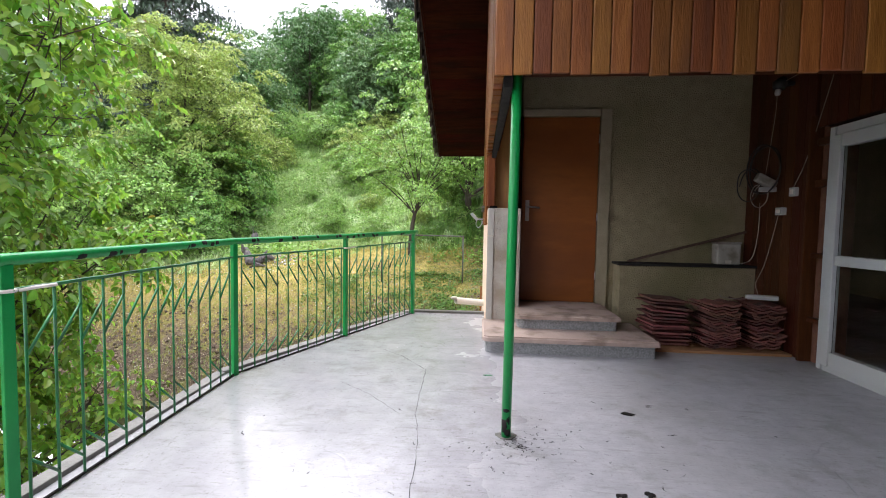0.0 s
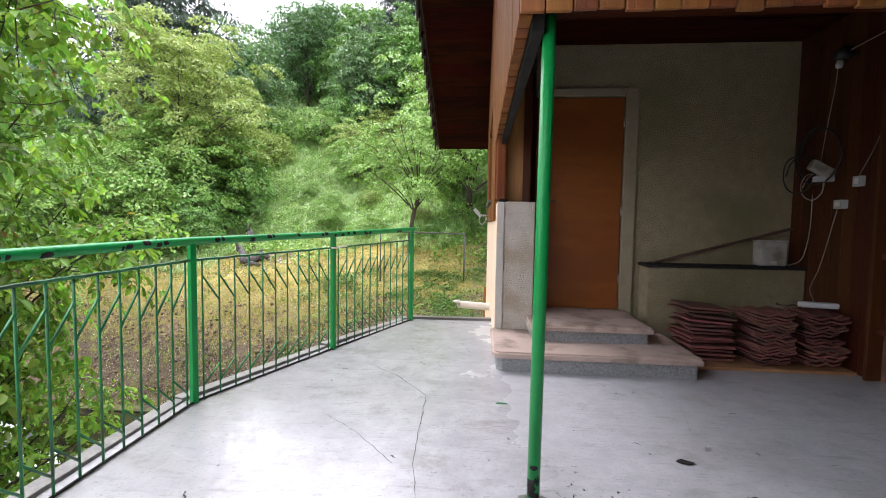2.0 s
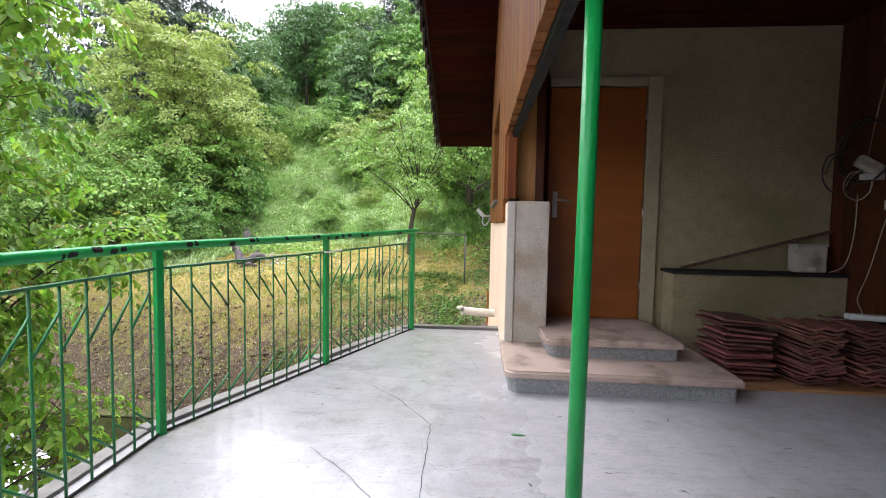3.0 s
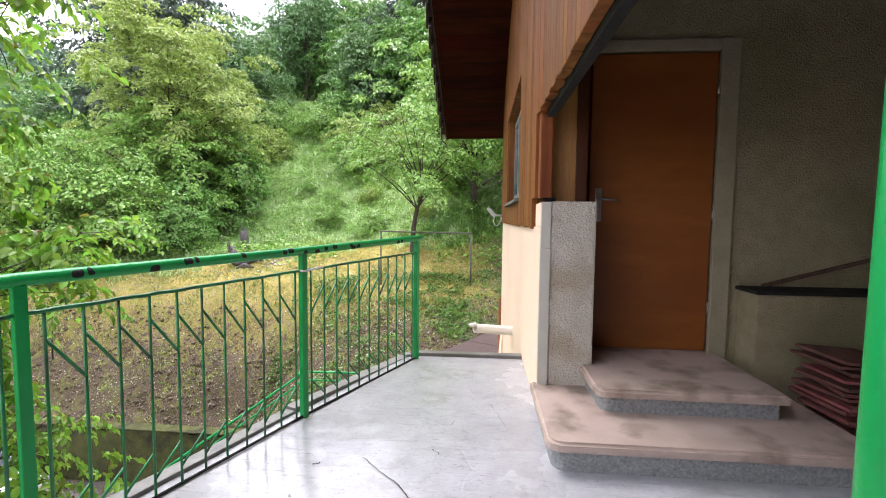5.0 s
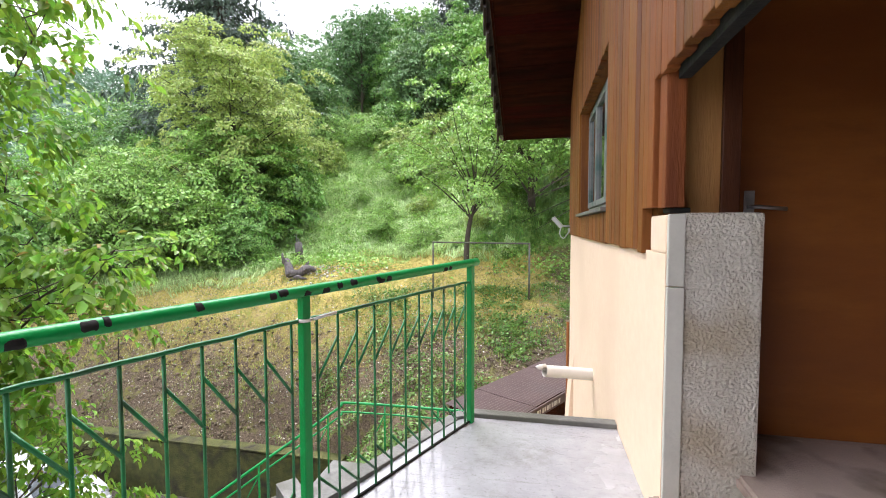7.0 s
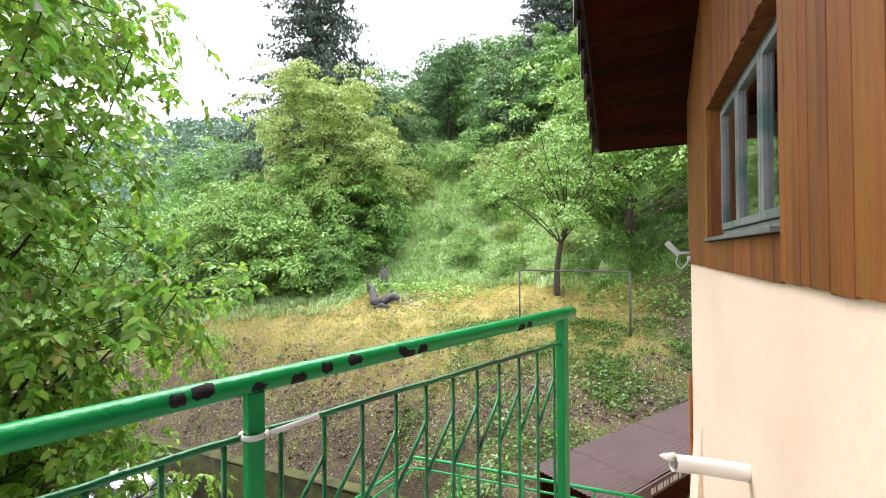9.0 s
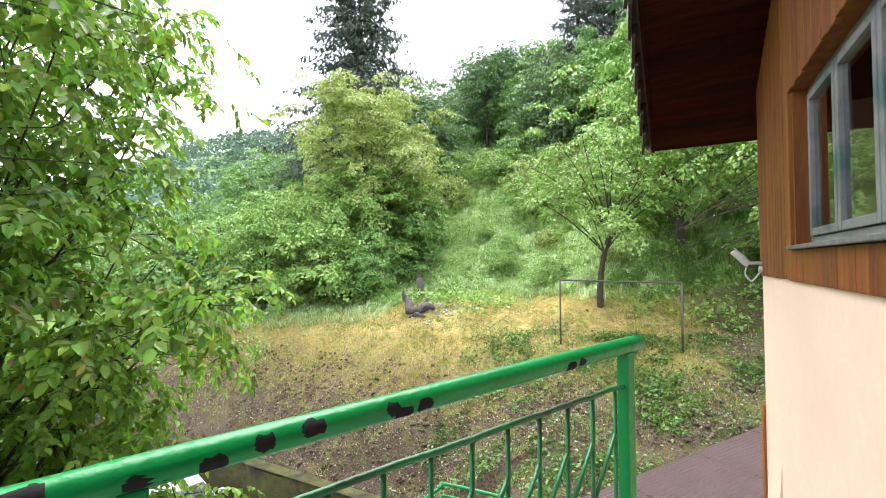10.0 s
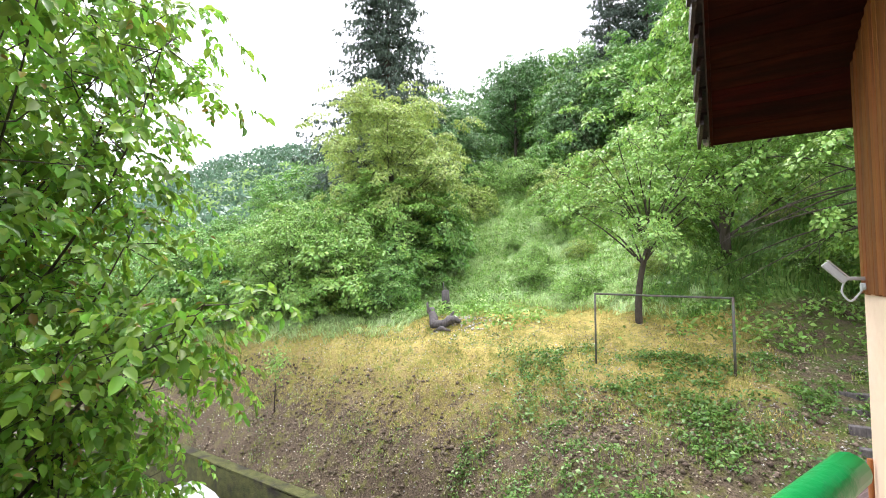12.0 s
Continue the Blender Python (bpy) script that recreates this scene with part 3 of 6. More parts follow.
bm = prism(terrace_poly, -0.26, 0.0)
for axis, cuts in (((1, 0, 0), np.arange(-1.6, 0.2, 0.15)), ((0, 1, 0), np.arange(0.6, 5.6, 0.3))):
    for c in cuts:
        bmesh.ops.bisect_plane(bm, geom=list(bm.verts) + list(bm.edges) + list(bm.faces), plane_co=Vector(axis) * float(c), plane_no=axis)
for v in bm.verts:
    if v.co.z > -0.1:
        v.co.z = floor_z(v.co.x, v.co.y)
tagged(link_mesh("floor", bm, M_FLOOR), "wet grey painted concrete terrace floor with puddles and cracks", "floor", kind="structure")
lip = thing("terrace_edge", (-1.3, 4.3, 0), "thin wet concrete lip along the terrace edge", "kerb", kind="structure")
edge = RIM + [(-0.80, 5.60)]
for a, b in zip(edge, edge[1:]):
    d = Vector((b[0] - a[0], b[1] - a[1], 0))
    m = Matrix.Translation((a[0], a[1], (floor_z(*a) + floor_z(*b)) / 2)) @ Matrix.Rotation(math.atan2(d.y, d.x), 4, "Z")
    part("lip", box((0, -0.05, -0.26), (d.length, 0.035, 0.022), 0.006, m=m), M_LIP, lip)
d = Vector((END[0] + 0.80, END[1] - 5.60, 0))
part("lip", box((0, -0.03, -0.26), (d.length, 0.05, 0.03), 0.008, m=Matrix.Translation((-0.80, 5.61, 0)) @ Matrix.Rotation(math.atan2(d.y, d.x), 4, "Z")), M_LIP, lip)
# support walls under the terrace
tagged(link_mesh("wall_below_terrace", prism([(p[0] + 0.3, p[1]) for p in R_POSTS] + [(0.0, 5.4), (0.0, -2.8), (-1.2, -2.8)], YARD, -0.265), M_CONCRETE), "plain concrete wall below the terrace", "wall", kind="structure")

# cracks in the floor screed: shallow dark seams
cracks = thing("floor_cracks", (-0.4, 3.4, 0), "thin dark cracks in the painted floor", "crack", kind="structure")


def crack(pts, w):
    rnd = random.Random(int(pts[0][0] * 1000))
    line = []
    for (x0, y0), (x1, y1) in zip(pts, pts[1:]):
        for k in range(8):
            t = k / 8
            line.append((x0 + (x1 - x0) * t + rnd.uniform(-0.006, 0.006), y0 + (y1 - y0) * t + rnd.uniform(-0.006, 0.006)))
    line.append(pts[-1])
    bm = bmesh.new()
    prev = None
    for i, (x, y) in enumerate(line):
        a, b = line[max(i - 1, 0)], line[min(i + 1, len(line) - 1)]
        dx, dy = b[0] - a[0], b[1] - a[1]
        k = w * rnd.uniform(0.3, 1.0) / (math.hypot(dx, dy) + 1e-9) * 0.5
        cur = (bm.verts.new((x - dy * k, y + dx * k, floor_z(x, y) + 0.004)), bm.verts.new((x + dy * k, y - dx * k, floor_z(x, y) + 0.004)))
        if prev:
            bm.faces.new((prev[0], prev[1], cur[1], cur[0]))
        prev = cur
    part("crack", bm, M_CHIP, cracks)


crack([(-0.78, 3.95), (-0.55, 3.72), (-0.30, 3.36)], 0.0055)
crack([(-0.30, 3.36), (-0.29, 3.1), (-0.27, 2.6)], 0.0039)
crack([(-0.27, 2.6), (-0.2, 2.2), (-0.16, 1.6)], 0.0033)
crack([(-0.12, 4.62), (-0.06, 4.42), (-0.04, 4.32)], 0.0033)
crack([(-0.9, 3.1), (-0.62, 2.86), (-0.36, 2.55)], 0.0033)

rnd = random.Random(19)
for _ in range(46):
    x, y, a = rnd.uniform(-1.2, 1.9), rnd.uniform(0.9, 4.4), rnd.uniform(0, 3.14)
    if x > 0.1 and y > 3.75:
        continue
    s = rnd.uniform(0.012, 0.06)
    crack([(x, y), (x + s * math.cos(a), y + s * math.sin(a))], rnd.uniform(0.003, 0.009))

for _ in range(110):
    r, a = abs(rnd.gauss(0, 0.24)), rnd.uniform(0, 6.28)
    x, y = 0.33 + 1.3 * r * math.cos(a), 2.22 + 0.8 * r * math.sin(a)
    s, a = rnd.uniform(0.006, 0.03), rnd.uniform(0, 3.14)
    crack([(x, y), (x + s * math.cos(a), y + s * math.sin(a))], rnd.uniform(0.002, 0.006))

# ---- the house ----
HX, FY, SIDE_END = 0.17, 2.25, 9.76
CLAD_Z, CEIL_Z, BACK_Y, RIGHT_X = 1.87, 2.82, 5.0, 2.92
EAVE = (-0.904, 10.5, 2.74)
SLOPE = 0.5


RIDGE = 6.15


def roof_z(y):
    """A saddle roof: the eaves lie at both ends of the side wall, the ridge over its middle."""
    return EAVE[2] + SLOPE * (EAVE[1] - y if y > RIDGE else y - (2 * RIDGE - EAVE[1]))


def wall_box(name, lo, hi, mat, label, bevel=0.0):
    return tagged(link_mesh(name, box(lo, hi, bevel), mat), label, "wall", kind="structure")


# back wall of the porch, with the door's opening
DX0, DX1, DZ0, DZ1 = 0.54, 1.375, 0.29, 2.335
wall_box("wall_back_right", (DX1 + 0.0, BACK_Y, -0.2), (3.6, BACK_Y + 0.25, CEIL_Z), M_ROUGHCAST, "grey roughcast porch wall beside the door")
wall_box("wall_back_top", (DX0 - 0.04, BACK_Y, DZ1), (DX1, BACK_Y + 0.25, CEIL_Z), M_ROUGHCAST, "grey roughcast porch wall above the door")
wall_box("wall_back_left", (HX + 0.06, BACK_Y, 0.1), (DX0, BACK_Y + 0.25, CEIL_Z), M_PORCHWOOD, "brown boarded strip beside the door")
# peach side wall and its raised end at the pier
wall_box("wall_side_lower", (HX, 4.6255, YARD), (HX + 0.3, SIDE_END, 1.15), M_PEACH, "smooth peach rendered side wall")
wall_box("wall_side_raised", (HX, 4.6255, 1.15), (HX + 0.3, 4.875, 1.305), M_PEACH, "raised end of the peach side wall", 0.012)
wall_box("wall_far_end", (HX + 0.301, SIDE_END - 0.25, YARD), (7.0, SIDE_END, 2.8), M_PEACH, "rendered far end wall of the house")
wall_box("wall_room_right", (RIGHT_X + 0.06, 3.98, -0.2), (RIGHT_X + 0.3, BACK_Y, CEIL_Z), M_TAR, "rough masonry behind the boards")
# Out of view; built this tall to keep sky light off the porch.
wall_box("wall_right_near", (RIGHT_X, -3.0, -0.2), (RIGHT_X + 0.3, 2.22, 6.4), M_PORCHWOOD, "unseen boarded wall, raised to block sky light")
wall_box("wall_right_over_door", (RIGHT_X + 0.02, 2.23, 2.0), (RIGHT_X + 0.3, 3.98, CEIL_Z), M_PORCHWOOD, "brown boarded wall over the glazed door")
# Assumed cover, never in view; it shades the porch and the right-hand floor.
tagged(link_mesh("ceiling_terrace", box((0.45, -3.3, 2.70), (RIGHT_X, 2.2, 2.78)), M_SOFFIT), "unseen boarded cover, added to shade the porch and the house side of the terrace", "ceiling", kind="structure")
# Added wall at the viewer's back, so light enters only from the left.
wall_box("wall_behind", (-2.4, -3.3, -0.2), (RIGHT_X, -3.0, 6.4), M_PORCHWOOD, "unseen boarded wall behind the terrace, added to block light")
wall_box("wall_room_back", (7.0, -3.0, -0.2), (7.2, SIDE_END, 2.8), M_ROUGHCAST, "plain far wall of the room")
wall_box("wall_room_front", (RIGHT_X + 0.3, -3.2, -0.2), (7.0, -3.0, CEIL_Z), M_ROUGHCAST, "plain wall of the room")
tagged(link_mesh("floor_room", box((RIGHT_X, -3.0, -0.24), (7.0, SIDE_END, -0.02)), M_CONCRETE), "dark room floor", "floor", kind="structure")
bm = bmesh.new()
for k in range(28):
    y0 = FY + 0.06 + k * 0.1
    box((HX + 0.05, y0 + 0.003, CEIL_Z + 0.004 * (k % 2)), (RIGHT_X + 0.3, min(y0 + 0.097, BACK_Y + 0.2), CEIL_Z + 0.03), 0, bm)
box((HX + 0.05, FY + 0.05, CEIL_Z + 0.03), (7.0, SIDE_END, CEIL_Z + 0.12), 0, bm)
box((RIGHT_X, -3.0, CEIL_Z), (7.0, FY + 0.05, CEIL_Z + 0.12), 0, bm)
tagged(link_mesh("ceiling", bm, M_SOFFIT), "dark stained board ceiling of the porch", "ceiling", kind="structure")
# pier
pier = thing("pier", (0.34, 4.75, 0.15), "pale roughcast masonry pier with a grey corner strip", "pier", kind="structure")
part("pier_body", box((HX + 0.063, 4.615, 0.14), (0.512, 5.0, 1.312), 0.014), M_ROUGHCAST_LIGHT, pier)
part("corner_strip", box((HX + 0.003, 4.604, 0.14), (HX + 0.066, 4.63, 1.02), 0.004), M_TRIMGREY, pier, "grey chipped corner strip")
part("corner_strip", box((HX + 0.004, 4.606, 1.024), (HX + 0.066, 4.63, 1.308), 0.005), M_TRIMGREY, pier)
# timber above the pier
frame_ob = thing("porch_corner_post", (0.21, 4.75, 1.3), "dark brown timber corner post on the pier", "post", kind="structure")
part("post", box((HX - 0.005, 4.64, 1.335), (HX + 0.07, 4.74, CEIL_Z), 0.006), M_CLAD_SIDE, frame_ob)
part("foot_block", box((HX + 0.02, 4.665, 1.313), (HX + 0.10, 4.76, 1.334), 0.006), M_CHIP, frame_ob)
part("inner_panel", box((HX + 0.075, 4.76, 1.313), (0.405, 4.79, CEIL_Z), 0.002), M_RAWPANEL, frame_ob, "orange pine panel")
part("inner_jamb", box((0.405, 4.745, 1.313), (0.475, 4.80, CEIL_Z), 0.004), M_PORCHWOOD, frame_ob)
part("drip_strip", box((HX + 0.030, FY + 0.03, CLAD_Z - 0.045), (HX + 0.075, 4.62, CLAD_Z + 0.028), 0.003), M_CHIP, frame_ob, "dark metal strip under the boards")
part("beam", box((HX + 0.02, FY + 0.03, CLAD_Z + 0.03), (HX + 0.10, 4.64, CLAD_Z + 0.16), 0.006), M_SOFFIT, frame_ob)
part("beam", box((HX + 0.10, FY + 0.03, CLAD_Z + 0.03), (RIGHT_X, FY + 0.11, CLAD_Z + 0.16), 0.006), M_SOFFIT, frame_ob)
# ledge wall under the back wall
ledge = thing("low_wall", (2.2, 4.9, 0), "low roughcast ledge with a dark slate cap", "ledge", kind="structure")
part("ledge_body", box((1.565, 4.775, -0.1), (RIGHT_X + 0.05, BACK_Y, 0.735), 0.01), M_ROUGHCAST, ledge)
part("ledge_cap", box((1.545, 4.75, 0.737), (RIGHT_X + 0.05, BACK_Y - 0.002, 0.762), 0.006), M_CHIP, ledge, "dark dirty cap")
# door surround
tr = thing("trim", (0.96, 4.98, 0.3), "grey painted door surround", "trim", kind="structure")
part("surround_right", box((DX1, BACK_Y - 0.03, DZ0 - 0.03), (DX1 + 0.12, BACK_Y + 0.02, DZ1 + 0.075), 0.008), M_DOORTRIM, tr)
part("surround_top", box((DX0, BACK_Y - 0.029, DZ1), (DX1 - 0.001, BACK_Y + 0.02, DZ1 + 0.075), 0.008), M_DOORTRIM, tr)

# wooden door
door = thing("door_1", (0.96, 5.02, DZ0), "closed orange-brown veneered wooden door", "door", kind="structure")
part("leaf", box((DX0 + 0.012, BACK_Y + 0.005, DZ0 + 0.006), (DX1 - 0.006, BACK_Y + 0.05, DZ1 - 0.008), 0.004), M_DOOR, door)
part("door_frame", box((DX0 - 0.03, BACK_Y - 0.012, DZ0), (DX0 + 0.008, BACK_Y + 0.06, DZ1), 0.004), M_SOFFIT, door)
part("lock_plate", box((DX0 + 0.052, BACK_Y - 0.002, 1.19), (DX0 + 0.094, BACK_Y + 0.006, 1.42), 0.002), M_METAL, door, "dull steel lock plate")
part("handle", tube([(DX0 + 0.073, BACK_Y - 0.002, 1.345), (DX0 + 0.073, BACK_Y - 0.045, 1.345), (DX0 + 0.085, BACK_Y - 0.05, 1.345), (DX0 + 0.20, BACK_Y - 0.05, 1.335)], 0.009), M_METAL, door, "steel lever handle")
for z in (0.55, 1.2, 2.05):
    part("hinge", tube([(DX1 - 0.004, BACK_Y - 0.006, z), (DX1 - 0.004, BACK_Y - 0.006, z + 0.09)], 0.009), M_METAL, door)

# floor under the door, to close the sill
tagged(link_mesh("door_sill", box((HX + 0.35, 4.985, 0.0), (DX1 + 0.12, BACK_Y + 0.25, DZ0)), M_STEP), "worn concrete door sill", "sill", kind="structure")

# two steps
steps = thing("entrance_steps", (0.9, 4.3, 0), "two worn pinkish concrete steps up to the door", "steps", kind="structure")


def slab_outline(x0, x1, y0, y1, r=0.05):
    left = [(x0 + r + r * math.cos(a), y0 + r + r * math.sin(a)) for a in np.linspace(math.pi, 1.5 * math.pi, 6)]
    right = [(x1 - 0.02 + 0.02 * math.cos(a), y0 + 0.02 + 0.02 * math.sin(a)) for a in np.linspace(1.5 * math.pi, 2 * math.pi, 4)]
    return left + right + [(x1, y1), (x0, y1)]


part("step_slab", prism(slab_outline(0.135, 1.66, 3.865, 4.655, 0.07), 0.108, 0.155, 0.014), M_STEP, steps, "pinkish worn slab")
part("step_riser", prism(slab_outline(0.165, 1.63, 3.895, 4.65, 0.07), -0.02, 0.110), M_RISER, steps, "grey speckled riser")
part("step_slab", prism(slab_outline(0.44, 1.43, 4.20, 4.99, 0.06), 0.248, 0.292, 0.014), M_STEP, steps)
part("step_riser", prism(slab_outline(0.475, 1.40, 4.235, 4.99, 0.06), 0.15, 0.250), M_RISER, steps)

# glazed plastic door in the right wall
gd = thing("door_2", (RIGHT_X, 3.1, 0), "white plastic glazed double door, closed", "door", kind="structure")
GY0, GY1, GZ = 2.26, 3.865, 1.965
for lo, hi in (((GY1 - 0.05, 0.0), (GY1, GZ)), ((GY0, 0.0), (GY0 + 0.07, GZ)), ((GY0 + 0.07, GZ - 0.07), (GY1 - 0.07, GZ)), ((GY0 + 0.07, 0.0), (GY1 - 0.07, 0.04))):
    part("frame", box((RIGHT_X - 0.02, lo[0], lo[1]), (RIGHT_X + 0.06, hi[0], hi[1]), 0.005), M_PVC, gd)
mid = (GY0 + GY1) / 2
for a, b in ((mid + 0.003, GY1 - 0.055), (GY0 + 0.075, mid - 0.003)):
    leaf_p = part("leaf", box((RIGHT_X - 0.035, b - 0.075, 0.045), (RIGHT_X + 0.03, b, GZ - 0.075), 0.008), M_PVC, gd)
    for lo, hi in (((a, 0.045), (a + 0.10, GZ - 0.075)), ((a + 0.1, 0.045), (b - 0.1, 0.17)), ((a + 0.1, GZ - 0.175), (b - 0.1, GZ - 0.075)), ((a + 0.1, 0.86), (b - 0.1, 0.94))):
        part("rail", box((RIGHT_X - 0.044, lo[0], lo[1]), (RIGHT_X + 0.029, hi[0], hi[1]), 0.008), M_PVC, leaf_p)
    for z0, z1 in ((0.17, 0.86), (0.94, GZ - 0.175)):
        g = part("pane", box((RIGHT_X - 0.012, a + 0.09, z0 - 0.01), (RIGHT_X - 0.004, b - 0.09, z1 + 0.01)), M_GLASS, leaf_p)
        g.visible_shadow = False

# window in the side wall
WY0, WY1, WZ0, WZ1 = 6.10, 8.18, 1.40, 2.56
win = thing("window_1", (HX + 0.1, 7.1, WZ0), "three-part timber window with worn pale green paint", "window", kind="structure")
fx0, fx1 = HX + 0.09, HX + 0.15
part("reveal", box((HX + 0.0, WY1, WZ0), (HX + 0.16, WY1 + 0.03, WZ1)), M_CLAD_SIDE, win)
part("reveal", box((HX + 0.0, WY0 - 0.03, WZ0), (HX + 0.16, WY0, WZ1)), M_CLAD_SIDE, win)
part("reveal", box((HX + 0.0, WY0, WZ1), (HX + 0.16, WY1, WZ1 + 0.03)), M_CLAD_SIDE, win)
part("window_sill", box((HX - 0.06, WY0 - 0.02, WZ0 - 0.03), (HX + 0.16, WY1 + 0.02, WZ0), 0.006), M_LIP, win, "grey sheet-metal sill")
for lo, hi in (((WY0, WZ0), (WY0 + 0.06, WZ1)), ((WY1 - 0.06, WZ0), (WY1, WZ1)), ((WY0 + 0.06, WZ1 - 0.06), (WY1 - 0.06, WZ1)), ((WY0 + 0.06, WZ0), (WY1 - 0.06, WZ0 + 0.06))):
    part("window_frame", box((fx0, lo[0], lo[1]), (fx1, hi[0], hi[1]), 0.006), M_WINFRAME, win)
third = (WY1 - WY0 - 0.12) / 3
for k in range(3):
    a, b = WY0 + 0.06 + k * third, WY0 + 0.06 + (k + 1) * third
    sash = part("sash", box((fx0 - 0.02, a + 0.006, WZ0 + 0.065), (fx1 - 0.01, a + 0.06, WZ1 - 0.065), 0.006), M_WINFRAME, win)
    part("stile", box((fx0 - 0.02, b - 0.06, WZ0 + 0.065), (fx1 - 0.01, b - 0.006, WZ1 - 0.065), 0.006), M_WINFRAME, sash)
    part("rail", box((fx0 - 0.019, a + 0.06, WZ1 - 0.12), (fx1 - 0.011, b - 0.06, WZ1 - 0.065), 0.006), M_WINFRAME, sash)
    part("rail", box((fx0 - 0.019, a + 0.06, WZ0 + 0.065), (fx1 - 0.011, b - 0.06, WZ0 + 0.12), 0.006), M_WINFRAME, sash)
    g = part("pane", box((fx0 + 0.006, a + 0.055, WZ0 + 0.115), (fx0 + 0.011, b - 0.055, WZ1 - 0.115)), M_GLASS, sash)
    g.visible_shadow = False
# timber core behind the side boards
wall_box("wall_side_upper_low", (HX + 0.03, 4.875, 1.15), (HX + 0.28, SIDE_END, WZ0 - 0.03), M_CLAD_SIDE, "timber wall core under the boards")
wall_box("wall_side_upper_near", (HX + 0.03, 4.875, WZ0 - 0.03), (HX + 0.28, WY0 - 0.03, 4.15), M_CLAD_SIDE, "timber wall core under the boards")
wall_box("wall_side_upper_far", (HX + 0.03, WY1 + 0.03, WZ0 - 0.03), (HX + 0.28, SIDE_END, 2.8), M_CLAD_SIDE, "timber wall core under the boards")
wall_box("wall_side_upper_top", (HX + 0.03, WY0 - 0.03, WZ1 + 0.03), (HX + 0.28, WY1 + 0.03, 3.6), M_CLAD_SIDE, "timber wall core under the boards")
wall_box("wall_inner_room", (HX + 2.6, BACK_Y + 0.25, 0.2), (HX + 2.7, SIDE_END - 0.25, 2.8), M_ROUGHCAST, "plain wall inside the upper room")

# roof: sloping slab with boarded soffit, verge tiles and an end gutter
roof = thing("roof", (0.5, 6, 4), "pitched tiled roof with dark boarded overhang", "roof", kind="structure")


def roof_slab(x0, x1, y0, y1, up0, up1):
    bm = bmesh.new()
    v = [bm.verts.new((x, y, roof_z(y) + u)) for u in (up0, up1) for x, y in ((x0, y0), (x1, y0), (x1, y1), (x0, y1))]
    for f in ((3, 2, 1, 0), (4, 5, 6, 7), (0, 1, 5, 4), (1, 2, 6, 5), (2, 3, 7, 6), (3, 0, 4, 7)):
        bm.faces.new([v[i] for i in f])
    return bm


# Front slope is out of view, assumed by symmetry; its eave shades the front boards.
FRONT = 2 * RIDGE - EAVE[1]
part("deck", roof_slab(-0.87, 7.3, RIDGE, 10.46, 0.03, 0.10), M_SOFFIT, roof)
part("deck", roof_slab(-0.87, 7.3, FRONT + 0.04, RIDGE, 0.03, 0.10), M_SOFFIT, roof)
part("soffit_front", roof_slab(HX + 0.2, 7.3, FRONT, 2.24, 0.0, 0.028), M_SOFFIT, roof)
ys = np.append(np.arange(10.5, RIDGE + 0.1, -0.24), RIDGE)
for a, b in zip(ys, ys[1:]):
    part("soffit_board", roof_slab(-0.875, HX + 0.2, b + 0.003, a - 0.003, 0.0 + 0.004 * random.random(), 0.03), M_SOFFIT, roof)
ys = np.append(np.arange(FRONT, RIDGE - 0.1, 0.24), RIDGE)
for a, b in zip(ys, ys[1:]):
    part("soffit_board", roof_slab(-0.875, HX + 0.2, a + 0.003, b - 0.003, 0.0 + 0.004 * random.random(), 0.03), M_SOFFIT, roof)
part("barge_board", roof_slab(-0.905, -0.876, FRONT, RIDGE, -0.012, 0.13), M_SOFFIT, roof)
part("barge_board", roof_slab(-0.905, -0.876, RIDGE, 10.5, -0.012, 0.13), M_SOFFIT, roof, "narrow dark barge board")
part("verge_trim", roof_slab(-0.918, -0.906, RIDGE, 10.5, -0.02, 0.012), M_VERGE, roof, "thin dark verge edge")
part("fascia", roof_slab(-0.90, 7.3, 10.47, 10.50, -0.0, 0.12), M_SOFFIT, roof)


def verge_tile(y0, y1):
    """One overlapping edge tile: its lower end rides on the next one, its nose hangs over the barge board."""
    bm = bmesh.new()
    profile = ((-0.985, -0.015), (-0.955, -0.02), (-0.95, 0.085), (-0.62, 0.085), (-0.62, 0.115), (-0.975, 0.118), (-0.992, 0.10))
    ends = []
    for y, up, wide in ((y0, 0.0, 0.0), (y1, 0.036, 0.045)):
        ends.append([bm.verts.new((x - (wide if x < -0.9 else 0), y, roof_z(y) + u + up)) for x, u in profile])
    n = len(profile)
    for k in range(n):
        bm.faces.new((ends[0][k], ends[0][(k + 1) % n], ends[1][(k + 1) % n], ends[1][k]))
    bm.faces.new(ends[0][::-1])
    bm.faces.new(ends[1])
    bmesh.ops.recalc_face_normals(bm, faces=bm.faces)
    return bm


for y in np.arange(10.56, RIDGE + 0.1, -0.33):
    part("verge_tile", verge_tile(max(y - 0.40, RIDGE), y), M_VERGE, roof)
part("roof_tiles", roof_slab(-0.62, 7.3, RIDGE, 10.5, 0.105, 0.15), M_TILE, roof)
part("roof_tiles", roof_slab(-0.93, 7.3, FRONT - 0.02, RIDGE, 0.105, 0.15), M_TILE, roof)
part("fascia", roof_slab(-0.90, 7.3, FRONT, FRONT + 0.03, 0.0, 0.12), M_SOFFIT, roof)
gut = bmesh.new()
tube([(-0.93, 10.57, 2.85), (7.2, 10.57, 2.83)], 0.055, 12, gut)
part("gutter", gut, M_TRIMGREY, roof, "grey metal gutter")
part("gutter_end", tube([(-0.96, 10.56, 2.84), (-0.955, 10.55, 2.79), (-0.93, 10.54, 2.76)], 0.022, 8), M_TRIMGREY, roof)

